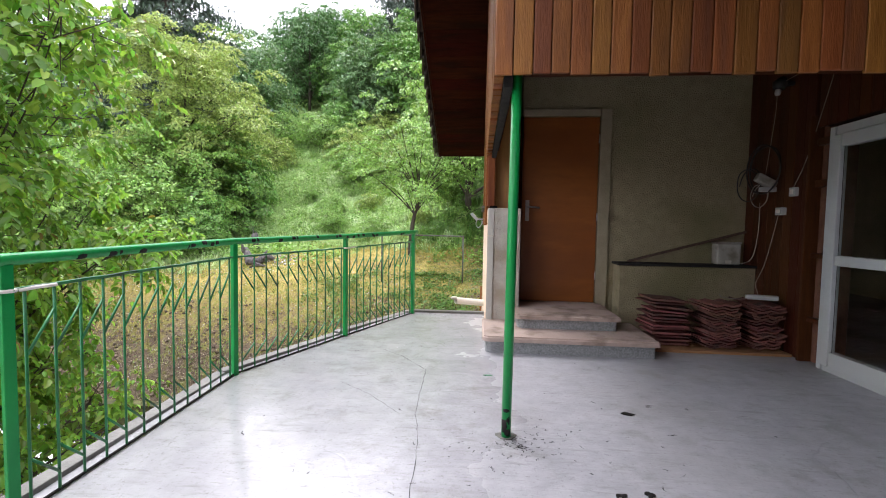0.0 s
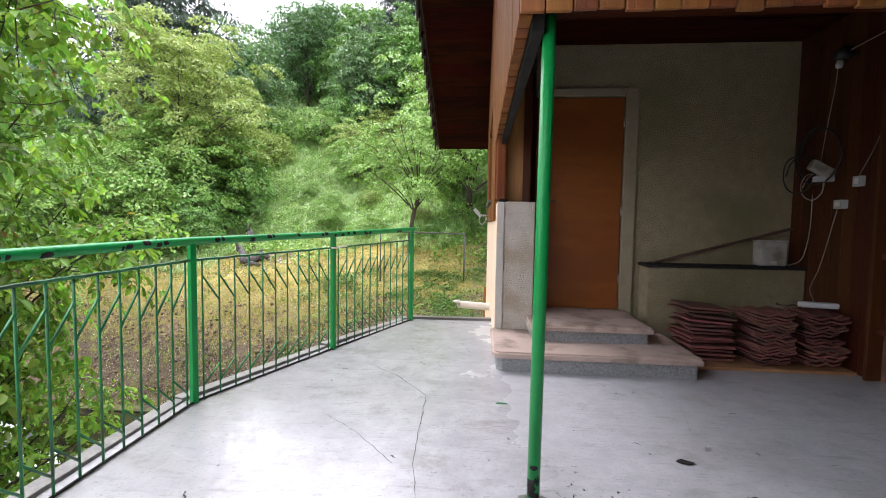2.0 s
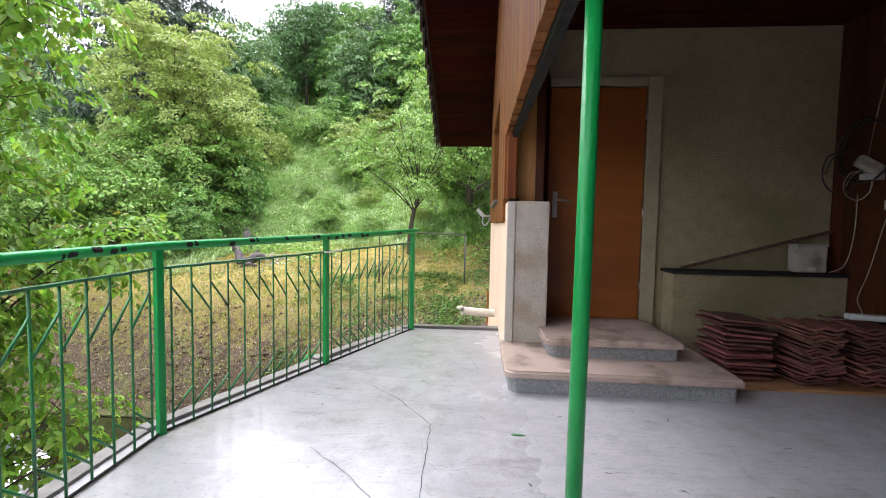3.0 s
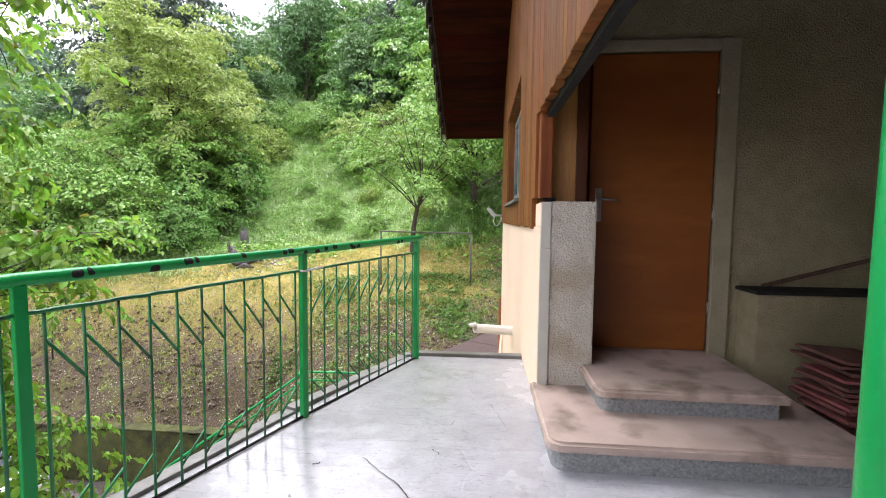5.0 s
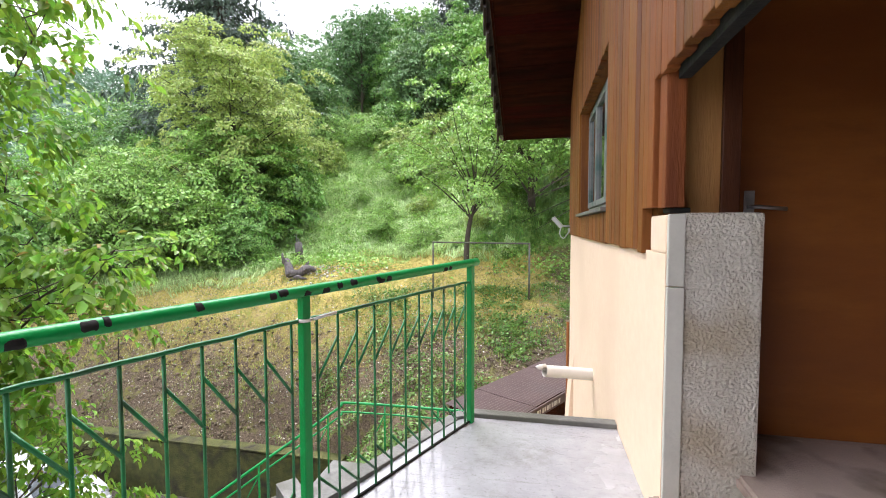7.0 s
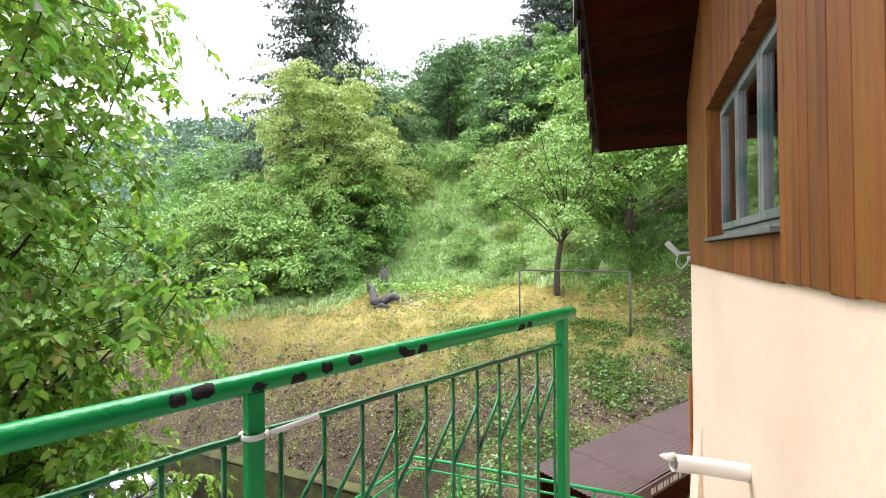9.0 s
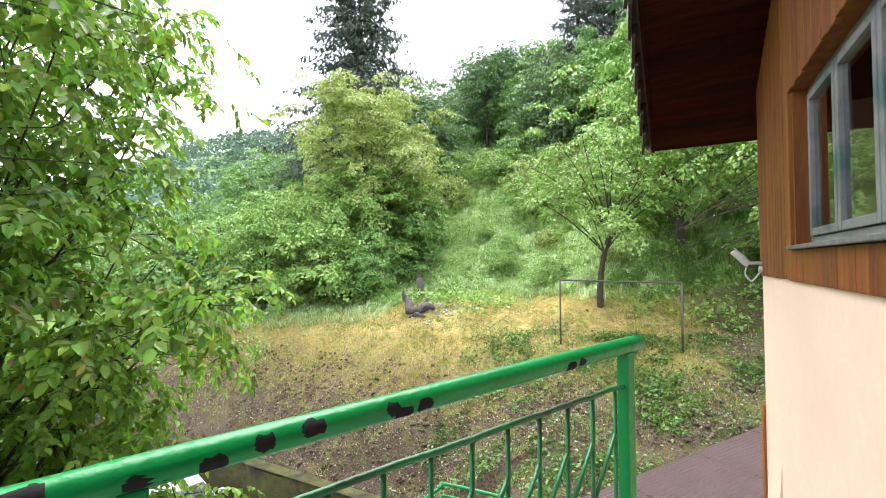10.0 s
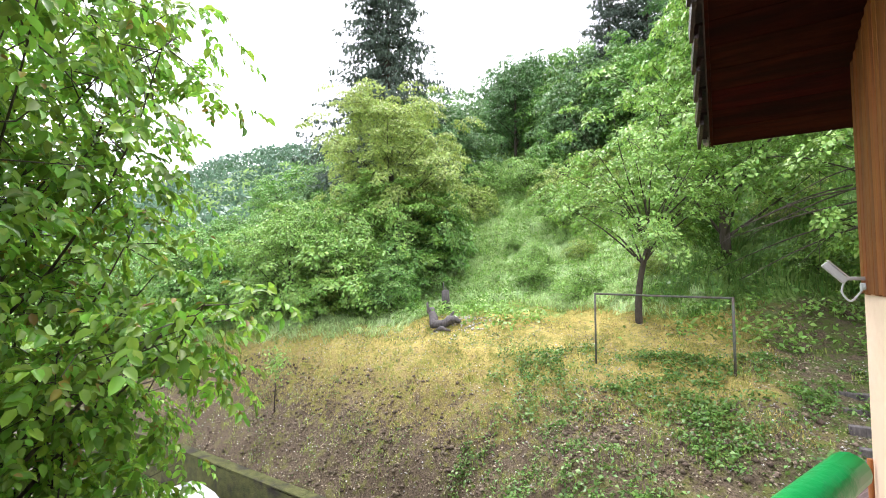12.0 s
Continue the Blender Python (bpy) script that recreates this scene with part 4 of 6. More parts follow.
# ---- railing ----
railing = thing("railing", (-1.5, 3.5, 0), "green painted steel balcony railing with chipped paint", "railing")


def rail_z(i):
    return (0.95, 0.96, 0.968, 0.978, 0.995, 1.03)[i]


tops = [Vector((x, y, rail_z(i))) for i, (x, y) in enumerate(R_POSTS)]
d_end = (tops[-1] - tops[-2]).normalized()
part("handrail", tube([tops[0] - d_end * 0.5] + tops + [tops[-1] + d_end * 0.07], 0.0245, 16), M_GREEN, railing, "glossy green tube handrail")
rnd = random.Random(5)
for i in range(len(R_POSTS) - 1):
    a, b = tops[i], tops[i + 1]
    for k in range(6 if i > 1 else 3):
        p = a.lerp(b, rnd.random())
        off = Vector((0.0046, -0.0016, rnd.uniform(-0.004, 0.0035))) * 1.15
        for j in range(rnd.choice((1, 1, 2))):
            run = (b - a).normalized() * rnd.uniform(0.015, 0.06)
            line = [p + run * f + off + Vector((0, 0, rnd.uniform(-0.0008, 0.0008))) for f in (0, 0.2, 0.45, 0.7, 0.88, 1)]
            part("paint_chip", tube(line, 0.02, 18, radii=[0.0187] + [rnd.uniform(0.0193, 0.0201) for _ in range(4)] + [0.0187]), M_CHIP, railing, "flaked dark bare patch")
            p = p + run * 1.3 + Vector((0, 0, 0.002))
for i, (x, y) in enumerate(R_POSTS):
    ang = math.atan2(d_end.y, d_end.x)
    m = Matrix.Translation((x, y, 0)) @ Matrix.Rotation(ang, 4, "Z")
    part("post", box((-0.019, -0.019, floor_z(x, y) - 0.02), (0.019, 0.019, rail_z(i) - 0.018), 0.004, m=m), M_GREEN, railing)
for i in range(len(R_POSTS) - 1):
    a, b = Vector((*R_POSTS[i], 0)), Vector((*R_POSTS[i + 1], 0))
    dirn = (b - a).normalized()
    za, zb = rail_z(i) - 0.118, rail_z(i + 1) - 0.118
    up = Vector((0, 0, 1))
    n_w = 26
    wav = [a.lerp(b, k / n_w) + up * (za + (zb - za) * k / n_w + rnd.uniform(-0.002, 0.002)) for k in range(n_w + 1)]
    part("top_bar", tube(wav, 0.0085, 6), M_GREENTHIN, railing)
    part("bottom_bar", tube([a + up * (0.010 + floor_z(a.x, a.y)), b + up * (0.010 + floor_z(b.x, b.y))], 0.008, 6), M_CHIP, railing)
    n_bars = 13 if i < 3 else 11
    feet = [a.lerp(b, (k + 0.55) / (n_bars + 0.1)) for k in range(n_bars)]
    for k, p in enumerate(feet):
        zt = za + (zb - za) * (k + 0.55) / n_bars
        part("bar", tube([p + up * (0.006 + floor_z(p.x, p.y)), p + up * zt], 0.0062, 6), M_GREENTHIN, railing)
    fall = i == 3
    for k in range(n_bars - 1):
        p, q = feet[k], feet[k + 1]
        zhi, zlo = za - 0.10, za - 0.27
        z0, z1 = (zhi, zlo) if fall else (zlo, zhi)
        part("brace", tube([p + up * z0, q + up * z1], 0.0062, 6), M_GREENTHIN, railing)
        drop = floor_z(p.x, p.y)
        z0, z1 = (0.09 + drop, 0.21 + drop) if fall else (0.21 + drop, 0.09 + drop)
        part("brace", tube([p + up * z0, q + up * z1], 0.0062, 6), M_GREENTHIN, railing)
# cable tie of rag on two posts
for i, s in ((4, 1), (2, 1)):
    p = Vector((*R_POSTS[i], rail_z(i) - 0.118))
    ring = [p + Vector((math.cos(t) * 0.028, math.sin(t) * 0.028, 0)) for t in np.linspace(0, 2 * math.pi, 12)]
    tie = part("tie", tube(ring, 0.007, 6, cap=False), M_PIPE, railing, "pale rag tied round the post")
    part("tie_end", tube([p + Vector((0.03, 0.02, 0)), p + Vector((0.06, 0.06, 0.008)), p + Vector((0.085, 0.12, 0.012))], 0.007, 6), M_PIPE, tie)

# porch post
post = thing("porch_post", (0.258, 2.326, 0), "slender green painted steel post holding the porch corner", "post")
part("shaft", tube([(0.258, 2.326, 0.0), (0.270, 2.327, 1.95)], 0.026, 20), M_GREEN, post)
part("base_stain", prism([(0.258 + 0.052 * math.cos(t) * (1 + 0.25 * math.sin(3 * t)), 2.326 + 0.045 * math.sin(t) * (1 + 0.2 * math.cos(2 * t))) for t in np.linspace(0, 2 * math.pi, 18)[:-1]], 0.0, 0.004), M_LIP, post, "dirty crust round the foot")
for k, (h0, h1, dx, dy) in enumerate(((0.012, 0.05, 0.001, -0.0025), (0.03, 0.10, -0.0015, -0.0022), (0.075, 0.12, 0.0018, -0.002), (0.14, 0.16, 0.0005, -0.0024))):
    part("paint_chip", tube([(0.258 + dx, 2.326 + dy, h0), (0.258 + dx * 0.7, 2.326 + dy, (h0 + h1) / 2), (0.258 + dx, 2.326 + dy, h1)], 0.024, 16, radii=[0.0236, 0.0243, 0.0237]), M_CHIP, post, "dark flaked patch near the foot")
part("head_plate", box((0.218, 2.28, 1.925), (0.328, 2.37, 1.945), 0.003), M_GREEN, post)

# stair rail below the terrace
sr = thing("stair_railing", (-3.2, 8.8, -2.3), "green double-tube stair railing below the terrace", "railing")
for dz in (0.0, -0.14):
    pts = [(-0.4, 8.85, -1.36 + dz), (-2.9, 8.8, -1.36 + dz), (-3.16, 8.74, -1.40 + dz), (-3.30, 8.6, -1.50 + dz), (-4.6, 7.15, -2.35 + dz), (-6.4, 5.1, -3.6 + dz)]
    part("tube_rail", tube(curve_points(pts, 5), 0.02 if dz == 0 else 0.014, 8), M_GREEN, sr)
for x, y, z in ((-0.9, 8.84, -1.36), (-1.7, 8.82, -1.36), (-2.5, 8.81, -1.36), (-3.3, 8.6, -1.5), (-3.95, 7.88, -1.93), (-4.6, 7.15, -2.35), (-5.3, 6.36, -2.83)):
    part("post", tube([(x, y, z), (x, y, z - 1.0)], 0.014, 8), M_GREEN, sr)
    part("brace", tube([(x, y, z - 0.14), (x - 0.12, y - 0.1, z - 0.42)], 0.009, 6), M_GREEN, sr)
tagged(link_mesh("landing", prism([(-3.4, 8.95), (0.15, 8.95), (0.15, 6.0), (-3.4, 6.0)], -2.6, -2.36), M_LIP), "wet concrete stair landing below the terrace", "landing", kind="structure")
flight = thing("lower_stairs", (-5, 6.8, -4), "concrete stair flight down to the yard", "stairs", kind="structure")
for k in range(22):
    m = Matrix.Translation((-3.45, 8.3, -2.55)) @ Matrix.Rotation(math.radians(228), 4, "Z") @ Matrix.Translation((k * 0.27, -0.6, -k * 0.18))
    part("stair_step", box((0, 0, -0.3), (0.30, 1.2, 0), 0.01, m=m), M_LIP, flight)


# ---- porch clutter ----
def roof_tile_mesh():
    """One interlocking clay tile with two waves, 0.36 x 0.40."""
    bm = bmesh.new()
    nx = 18
    rows = []
    for y in (0.0, 0.40):
        up, dn = [], []
        for k in range(nx + 1):
            x = 0.30 * k / nx
            z = 0.009 * math.cos(4 * math.pi * k / nx) ** 3
            up.append(bm.verts.new((x, y, z + 0.014)))
            dn.append(bm.verts.new((x, y, z)))
        rows.append((up, dn))
    (u0, d0), (u1, d1) = rows
    for k in range(nx):
        bm.faces.new((u0[k], u0[k + 1], u1[k + 1], u1[k]))
        bm.faces.new((d0[k + 1], d0[k], d1[k], d1[k + 1]))
        bm.faces.new((d0[k], d0[k + 1], u0[k + 1], u0[k]))
        bm.faces.new((u1[k], u1[k + 1], d1[k + 1], d1[k]))
    bm.faces.new((d0[0], u0[0], u1[0], d1[0]))
    bm.faces.new((u0[-1], d0[-1], d1[-1], u1[-1]))
    me = bpy.data.meshes.new("roof_tile")
    bm.to_mesh(me)
    bm.free()
    me.materials.append(M_TILE)
    return me


TILE = roof_tile_mesh()
FLAT = bpy.data.meshes.new("flat_tile")
fb = box((0, 0, 0), (0.37, 0.40, 0.016), 0.003)
for v in fb.verts:
    v.co.z += 0.012 * math.sin(v.co.x * 9)
fb.to_mesh(FLAT)
fb.free()
FLAT.materials.append(M_TILE)
rnd = random.Random(11)
for (x, y), count, flat, lean in (((1.735, 4.26), 13, True, 2.6), ((2.185, 4.17), 17, False, 0.0), ((2.575, 4.22), 17, False, 0.0)):
    stack = thing("tile_stack", (x + 0.18, y + 0.2, 0.03), "stack of old reddish clay roof tiles" if not flat else "stack of old reddish flat clay roof tiles", "roof tiles", "stacks of roof tiles on the porch")
    step_z = (0.45 if flat else 0.42) / count
    for k in range(count):
        o = new("roof_tile", FLAT if flat else TILE)
        o.parent = stack
        o.matrix_parent_inverse = stack.matrix_basis.inverted()
        o.matrix_basis = pose(x + rnd.uniform(-0.024, 0.024), y + rnd.uniform(-0.05, 0.03), 0.04 + k * step_z, rnd.uniform(-3, 3), rnd.uniform(-2.2, 2.2) + (lean if k > 4 else 0), rnd.uniform(-5, 5)) @ Matrix.Diagonal((rnd.uniform(0.84, 0.95), rnd.uniform(0.88, 1.0), rnd.uniform(0.9, 1.35), 1))
pallet = thing("floor_board", (2.3, 4.3, 0), "raw pine board on the floor under the tiles", "board")
part("plank", box((1.73, 4.14, 0.0), (2.90, 4.40, 0.024), 0.004), M_BOARD, pallet)
part("plank", box((1.75, 4.43, 0.0), (2.90, 4.62, 0.024), 0.004), M_BOARD, pallet)
bucket = thing("white_box", (2.69, 4.9, 0.765), "white stained plastic box on the ledge", "box")
part("body", box((2.575, 4.85, 0.764), (2.815, 4.97, 0.985), 0.018), M_BOX, bucket)
part("lid", box((2.57, 4.845, 0.985), (2.82, 4.975, 1.0), 0.006), M_BOX, bucket)
part("socket", box((2.66, 4.842, 0.775), (2.72, 4.851, 0.81), 0.003), M_TRIMGREY, bucket)
bar = thing("leaning_bar", (2.3, 4.96, 0.9), "rusty iron bar leaning on the ledge", "bar")
part("rod", box((-0.66, -0.012, -0.012), (0.66, 0.012, 0.012), 0.003, m=Matrix.Translation((2.34, 4.968, 0.945)) @ Matrix.Rotation(-math.atan2(0.352, 1.25), 4, "Y")), M_RUST, bar)
for name, at, lo, hi, lab in (("power_socket", (2.90, 4.40, 1.31), (2.872, 4.355, 1.275), (2.92, 4.445, 1.345), "small white surface socket on the boards"),
                              ("light_switch", (2.90, 4.25, 1.48), (2.885, 4.21, 1.44), (2.92, 4.29, 1.52), "small white light switch on the boards")):
    o = thing(name, at, lab, "socket")
    part("cover", box(lo, hi, 0.006), M_PVC, o)
    part("insert", box((lo[0] - 0.006, lo[1] + 0.02, lo[2] + 0.018), (lo[0] + 0.004, hi[1] - 0.02, hi[2] - 0.018), 0.003), M_PIPE, o)
lamp = thing("flood_light", (2.85, 4.5, 1.6), "grey floodlight housing hung from a bracket with cables", "lamp")
part("housing", box((-0.10, -0.03, -0.045), (0.10, 0.03, 0.045), 0.02, m=Matrix.Translation((2.82, 4.52, 1.60)) @ Matrix.Rotation(math.radians(28), 4, "Y")), M_BOX, lamp)
part("bracket", box((2.78, 4.50, 1.50), (2.915, 4.56, 1.545), 0.006), M_PVC, lamp)
old = thing("wall_lamp", (2.85, 4.4, 2.42), "dark wall lamp with a bare white bulb holder", "lamp")
part("arm", tube([(2.92, 4.36, 2.47), (2.86, 4.36, 2.47), (2.80, 4.37, 2.44)], 0.022, 10), M_BLACK, old)
part("shade", tube([(2.83, 4.36, 2.52), (2.80, 4.36, 2.47), (2.79, 4.36, 2.42)], 0.05, 14, radii=[0.03, 0.06, 0.045]), M_BLACK, old, "black shade")
part("bulb_holder", tube([(2.79, 4.36, 2.42), (2.785, 4.36, 2.385), (2.785, 4.36, 2.365)], 0.02, 12, radii=[0.022, 0.026, 0.018]), M_PVC, old, "white bulb holder")


def cable(name, pts, r, mat, label, steps=7):
    o = thing(name, pts[0], label, "cable")
    part("strand", tube(curve_points(pts, steps), r * 0.8, 6), mat, o)


def loop(c, r, turns, wob, seed):
    rn = random.Random(seed)
    return [(c[0] + 0.02 * math.sin(t * 0.7), c[1] + r * (1 + wob * rn.uniform(-1, 1)) * math.cos(t), c[2] + r * (1 + wob * rn.uniform(-1, 1)) * math.sin(t)) for t in np.linspace(0, 2 * math.pi * turns, int(8 * turns))]


cable("coiled_cable", loop((2.84, 4.60, 1.72), 0.235, 2.2, 0.06, 3), 0.009, M_BLACK, "black coiled cable hanging on the porch boards")
cable("coiled_cable", loop((2.80, 4.76, 1.58), 0.17, 1.4, 0.08, 4), 0.007, M_BLACK, "thin black coiled cable hanging by the wall")
cable("coiled_cable", loop((2.84, 4.64, 1.47), 0.11, 1.6, 0.1, 6), 0.0055, M_WHITECABLE, "white coiled cable below the floodlight")
cable("hanging_cable", [(2.78, 4.36, 2.44), (2.84, 4.46, 2.25), (2.87, 4.56, 1.95), (2.85, 4.58, 1.66)], 0.004, M_WHITECABLE, "white cable hanging from the wall lamp")
cable("hanging_cable", [(2.89, 4.42, 1.28), (2.87, 4.46, 1.05), (2.82, 4.47, 0.8), (2.72, 4.42, 0.62), (2.70, 4.35, 0.52), (2.55, 4.32, 0.485), (2.40, 4.36, 0.49), (2.42, 4.46, 0.50)], 0.004, M_WHITECABLE, "white cable from the socket to the tiles")
cable("hanging_cable", [(2.86, 4.66, 1.40), (2.87, 4.68, 1.1), (2.85, 4.72, 0.85), (2.76, 4.75, 0.78)], 0.005, M_WHITECABLE, "white cable hanging to the ledge")
cable("wall_cable", [(2.90, 4.25, 1.52), (2.905, 4.12, 1.75), (2.905, 4.0, 2.05), (2.905, 3.85, 2.45)], 0.0035, M_WHITECABLE, "thin cable up from the switch")
cable("ceiling_cable", [(2.82, 4.36, 2.48), (2.86, 3.9, 2.53), (2.88, 3.4, 2.62), (2.88, 2.9, 2.66)], 0.005, M_WHITECABLE, "cable running along under the ceiling")
strip = thing("power_strip", (2.70, 4.33, 0.5), "white power strip lying on the tiles", "power strip")
part("body", box((-0.13, -0.03, 0), (0.13, 0.03, 0.045), 0.014, m=Matrix.Translation((2.72, 4.32, 0.482)) @ Matrix.Rotation(math.radians(-14), 4, "Z")), M_PVC, strip)
leafl = thing("fallen_leaf", (1.0, 2.7, 0), "dark wet fallen leaf on the floor", "leaf")
part("blade", prism([(0.97, 2.70), (1.0, 2.72), (1.05, 2.69), (1.03, 2.675), (0.99, 2.68)], 0.002, 0.008), M_CHIP, leafl)
for x, y, turn in ((0.711, 1.85, 0.3), (0.837, 1.869, 2.2)):
    m = Matrix.Translation((x, y, 0)) @ Matrix.Rotation(turn, 4, "Z")
    clump = thing("moss_clump", (x, y, 0), "small dark wet moss clump on the floor", "moss")
    bm = bmesh.new()
    for k in range(7):
        q = m @ Vector((rnd.uniform(-0.02, 0.02), rnd.uniform(-0.012, 0.012), 0.004))
        bmesh.ops.create_icosphere(bm, subdivisions=1, radius=rnd.uniform(0.005, 0.011), matrix=Matrix.Translation(q))
    part("tuft", bm, M_CHIP, clump)
leafg = thing("green_paint_spot", (0.2, 3.3, 0), "small green paint spot on the floor", "paint spot")
part("spot", prism([(0.14, 3.285), (0.165, 3.30), (0.20, 3.295), (0.215, 3.282), (0.175, 3.276)], 0.0, 0.004), M_GREENTHIN, leafg)

# drain pipe stub through the side wall
pipe = thing("drain_pipe", (0.0, 6.95, -0.08), "broken white plastic pipe sticking out of the wall", "pipe")
bm = tube([(HX + 0.05, 6.86, -0.075), (-0.09, 6.79, -0.045), (-0.255, 6.71, -0.02)], 0.052, 20, cap=False)
part("pipe_stub", bm, M_PIPE, pipe)
part("pipe_inside", tube([(HX + 0.05, 6.86, -0.075), (-0.09, 6.79, -0.045), (-0.247, 6.713, -0.021)], 0.046, 20, cap=False), M_TRIMGREY, pipe)
part("broken_edge", tube([(-0.247, 6.715, 0.015), (-0.305, 6.68, 0.022), (-0.33, 6.67, 0.03)], 0.02, 6, radii=[0.03, 0.022, 0.004]), M_PIPE, pipe)
# security camera on the house corner
secam = thing("security_camera", (0.16, 9.6, 1.25), "white outdoor security camera on the house corner", "camera")
part("mount", tube([(HX + 0.01, 9.62, 1.20), (HX - 0.05, 9.62, 1.20)], 0.03, 12), M_PVC, secam)
part("body", box((-0.10, -0.034, -0.028), (0.10, 0.034, 0.028), 0.012, m=Matrix.Translation((-0.04, 9.60, 1.315)) @ Matrix.Rotation(math.radians(48), 4, "Y")), M_PVC, secam)
part("sun_shield", box((-0.11, -0.042, 0.0), (0.085, 0.042, 0.006), 0.002, m=Matrix.Translation((-0.015, 9.60, 1.336)) @ Matrix.Rotation(math.radians(48), 4, "Y")), M_PIPE, secam)
part("arm", tube([(0.0, 9.60, 1.27), (0.05, 9.61, 1.265), (HX + 0.005, 9.62, 1.265)], 0.016, 8), M_PVC, secam)
part("cable", tube(curve_points([(0.02, 9.61, 1.25), (0.0, 9.60, 1.15), (0.05, 9.60, 1.08), (0.10, 9.61, 1.13), (HX - 0.03, 9.62, 1.19)]), 0.008, 8), M_PVC, secam)
dpipe = thing("downpipe", (0.13, 10.0, -1), "thin brown pipe down the house corner", "pipe")
part("pipe", tube([(0.14, 9.70, -0.2), (0.14, 9.70, -6.5)], 0.02, 8), M_CLAD_SIDE, dpipe)
buttress = thing("wall_buttress", (0.1, 9.4, -1.2), "sloping peach rendered buttress on the side wall", "buttress", kind="structure")
bm = bmesh.new()
pts = [(HX + 0.01, -0.35), (HX + 0.01, -3.0), (0.0, -3.0)]
lo = [bm.verts.new((x, 8.95, z)) for x, z in pts]
hi = [bm.verts.new((x, 9.5, z)) for x, z in pts]
bm.faces.new(lo), bm.faces.new(hi[::-1])
for k in range(3):
    bm.faces.new((lo[k], hi[k], hi[(k + 1) % 3], lo[(k + 1) % 3]))
bmesh.ops.recalc_face_normals(bm, faces=bm.faces)
part("body", bm, M_PEACH, buttress)

# shed roof below the far corner
shed = thing("shed", (-0.3, 10.5, -4), "low shed with a brown sheet roof beside the house", "shed")
u = Vector((0.508, 0.861, 0))
w = Vector((-0.861, 0.508, 0))
o0 = Vector((-0.515, 9.2, -1.5)) - u * 2.4


def shed_box(a0, a1, b0, b1, z0, z1, bevel=0.0):
    m = Matrix((u.to_4d(), w.to_4d(), (0, 0, 1, 0), (0, 0, 0, 1))).transposed()
    m[3] = (0, 0, 0, 1)
    m.translation = o0
    return box((a0, b0, z0), (a1, b1, z1), bevel, m=m)


def corrugated(a0, a1, z):
    """A sheet with waves that run along the shed."""
    bm = bmesh.new()
    rows = []
    for k in range(73):
        q = 1.12 * k / 72
        h = z + 0.009 * math.cos(k * math.pi / 2.0)
        rows.append([bm.verts.new(o0 + u * a + w * q + Vector((0, 0, h + d))) for a, d in ((a0, 0), (a1, 0), (a1, -0.006), (a0, -0.006))])
    for r0, r1 in zip(rows, rows[1:]):
        for i in range(4):
            bm.faces.new((r0[i], r0[(i + 1) % 4], r1[(i + 1) % 4], r1[i]))
    bm.faces.new(rows[0][::-1])
    bm.faces.new(rows[-1])
    bmesh.ops.recalc_face_normals(bm, faces=bm.faces)
    return bm


for k in range(7):
    part("roof_sheet", corrugated(1.95 + k * 0.82, 1.95 + k * 0.82 + 0.86, 0.002 + 0.008 * (k % 2)), M_SHED, shed, "brown corrugated sheet")
part("fascia", shed_box(1.95, 7.65, -0.03, 0.0, -0.16, 0.0, 0.004), M_SHED, shed, "brown fascia with pale worn lettering")
for k, wd in enumerate((0.05, 0.03, 0.06, 0.04, 0.05, 0.03, 0.05, 0.06, 0.03, 0.05)):
    part("letter_bar", shed_box(2.75 + k * 0.075, 2.75 + k * 0.075 + wd, -0.036, -0.031, -0.12, -0.05), M_TRIMGREY, shed)
for k in range(3):
    part("post", shed_box(2.1 + k * 2.1, 2.2 + k * 2.1, 0.03, 0.13, -2.6, -0.01), M_SHED, shed)
part("back_wall", shed_box(2.0, 7.65, 1.0, 1.08, -3.4, -0.015), M_SOFFIT, shed)

# clothes frame on the slope
goal = thing("pipe_frame", (-2.0, 18.0, -1.25), "weathered grey-green pipe frame like a small goal on the mown slope", "frame")
GL, GR = (-3.935, 18.0), (-0.59, 18.0)
part("upright", tube([(*GL, ground_at(*GL) - 0.2), (*GL, 0.71)], 0.028, 10), M_FRAMEPIPE, goal)
part("upright", tube([(*GR, ground_at(*GR) - 0.2), (*GR, 0.68)], 0.032, 10), M_FRAMEPIPE, goal)
part("crossbar", tube([(GL[0] - 0.03, GL[1], 0.71), (-2.2, 18.02, 0.69), (GR[0] + 0.03, GR[1], 0.68)], 0.028, 10), M_FRAMEPIPE, goal)


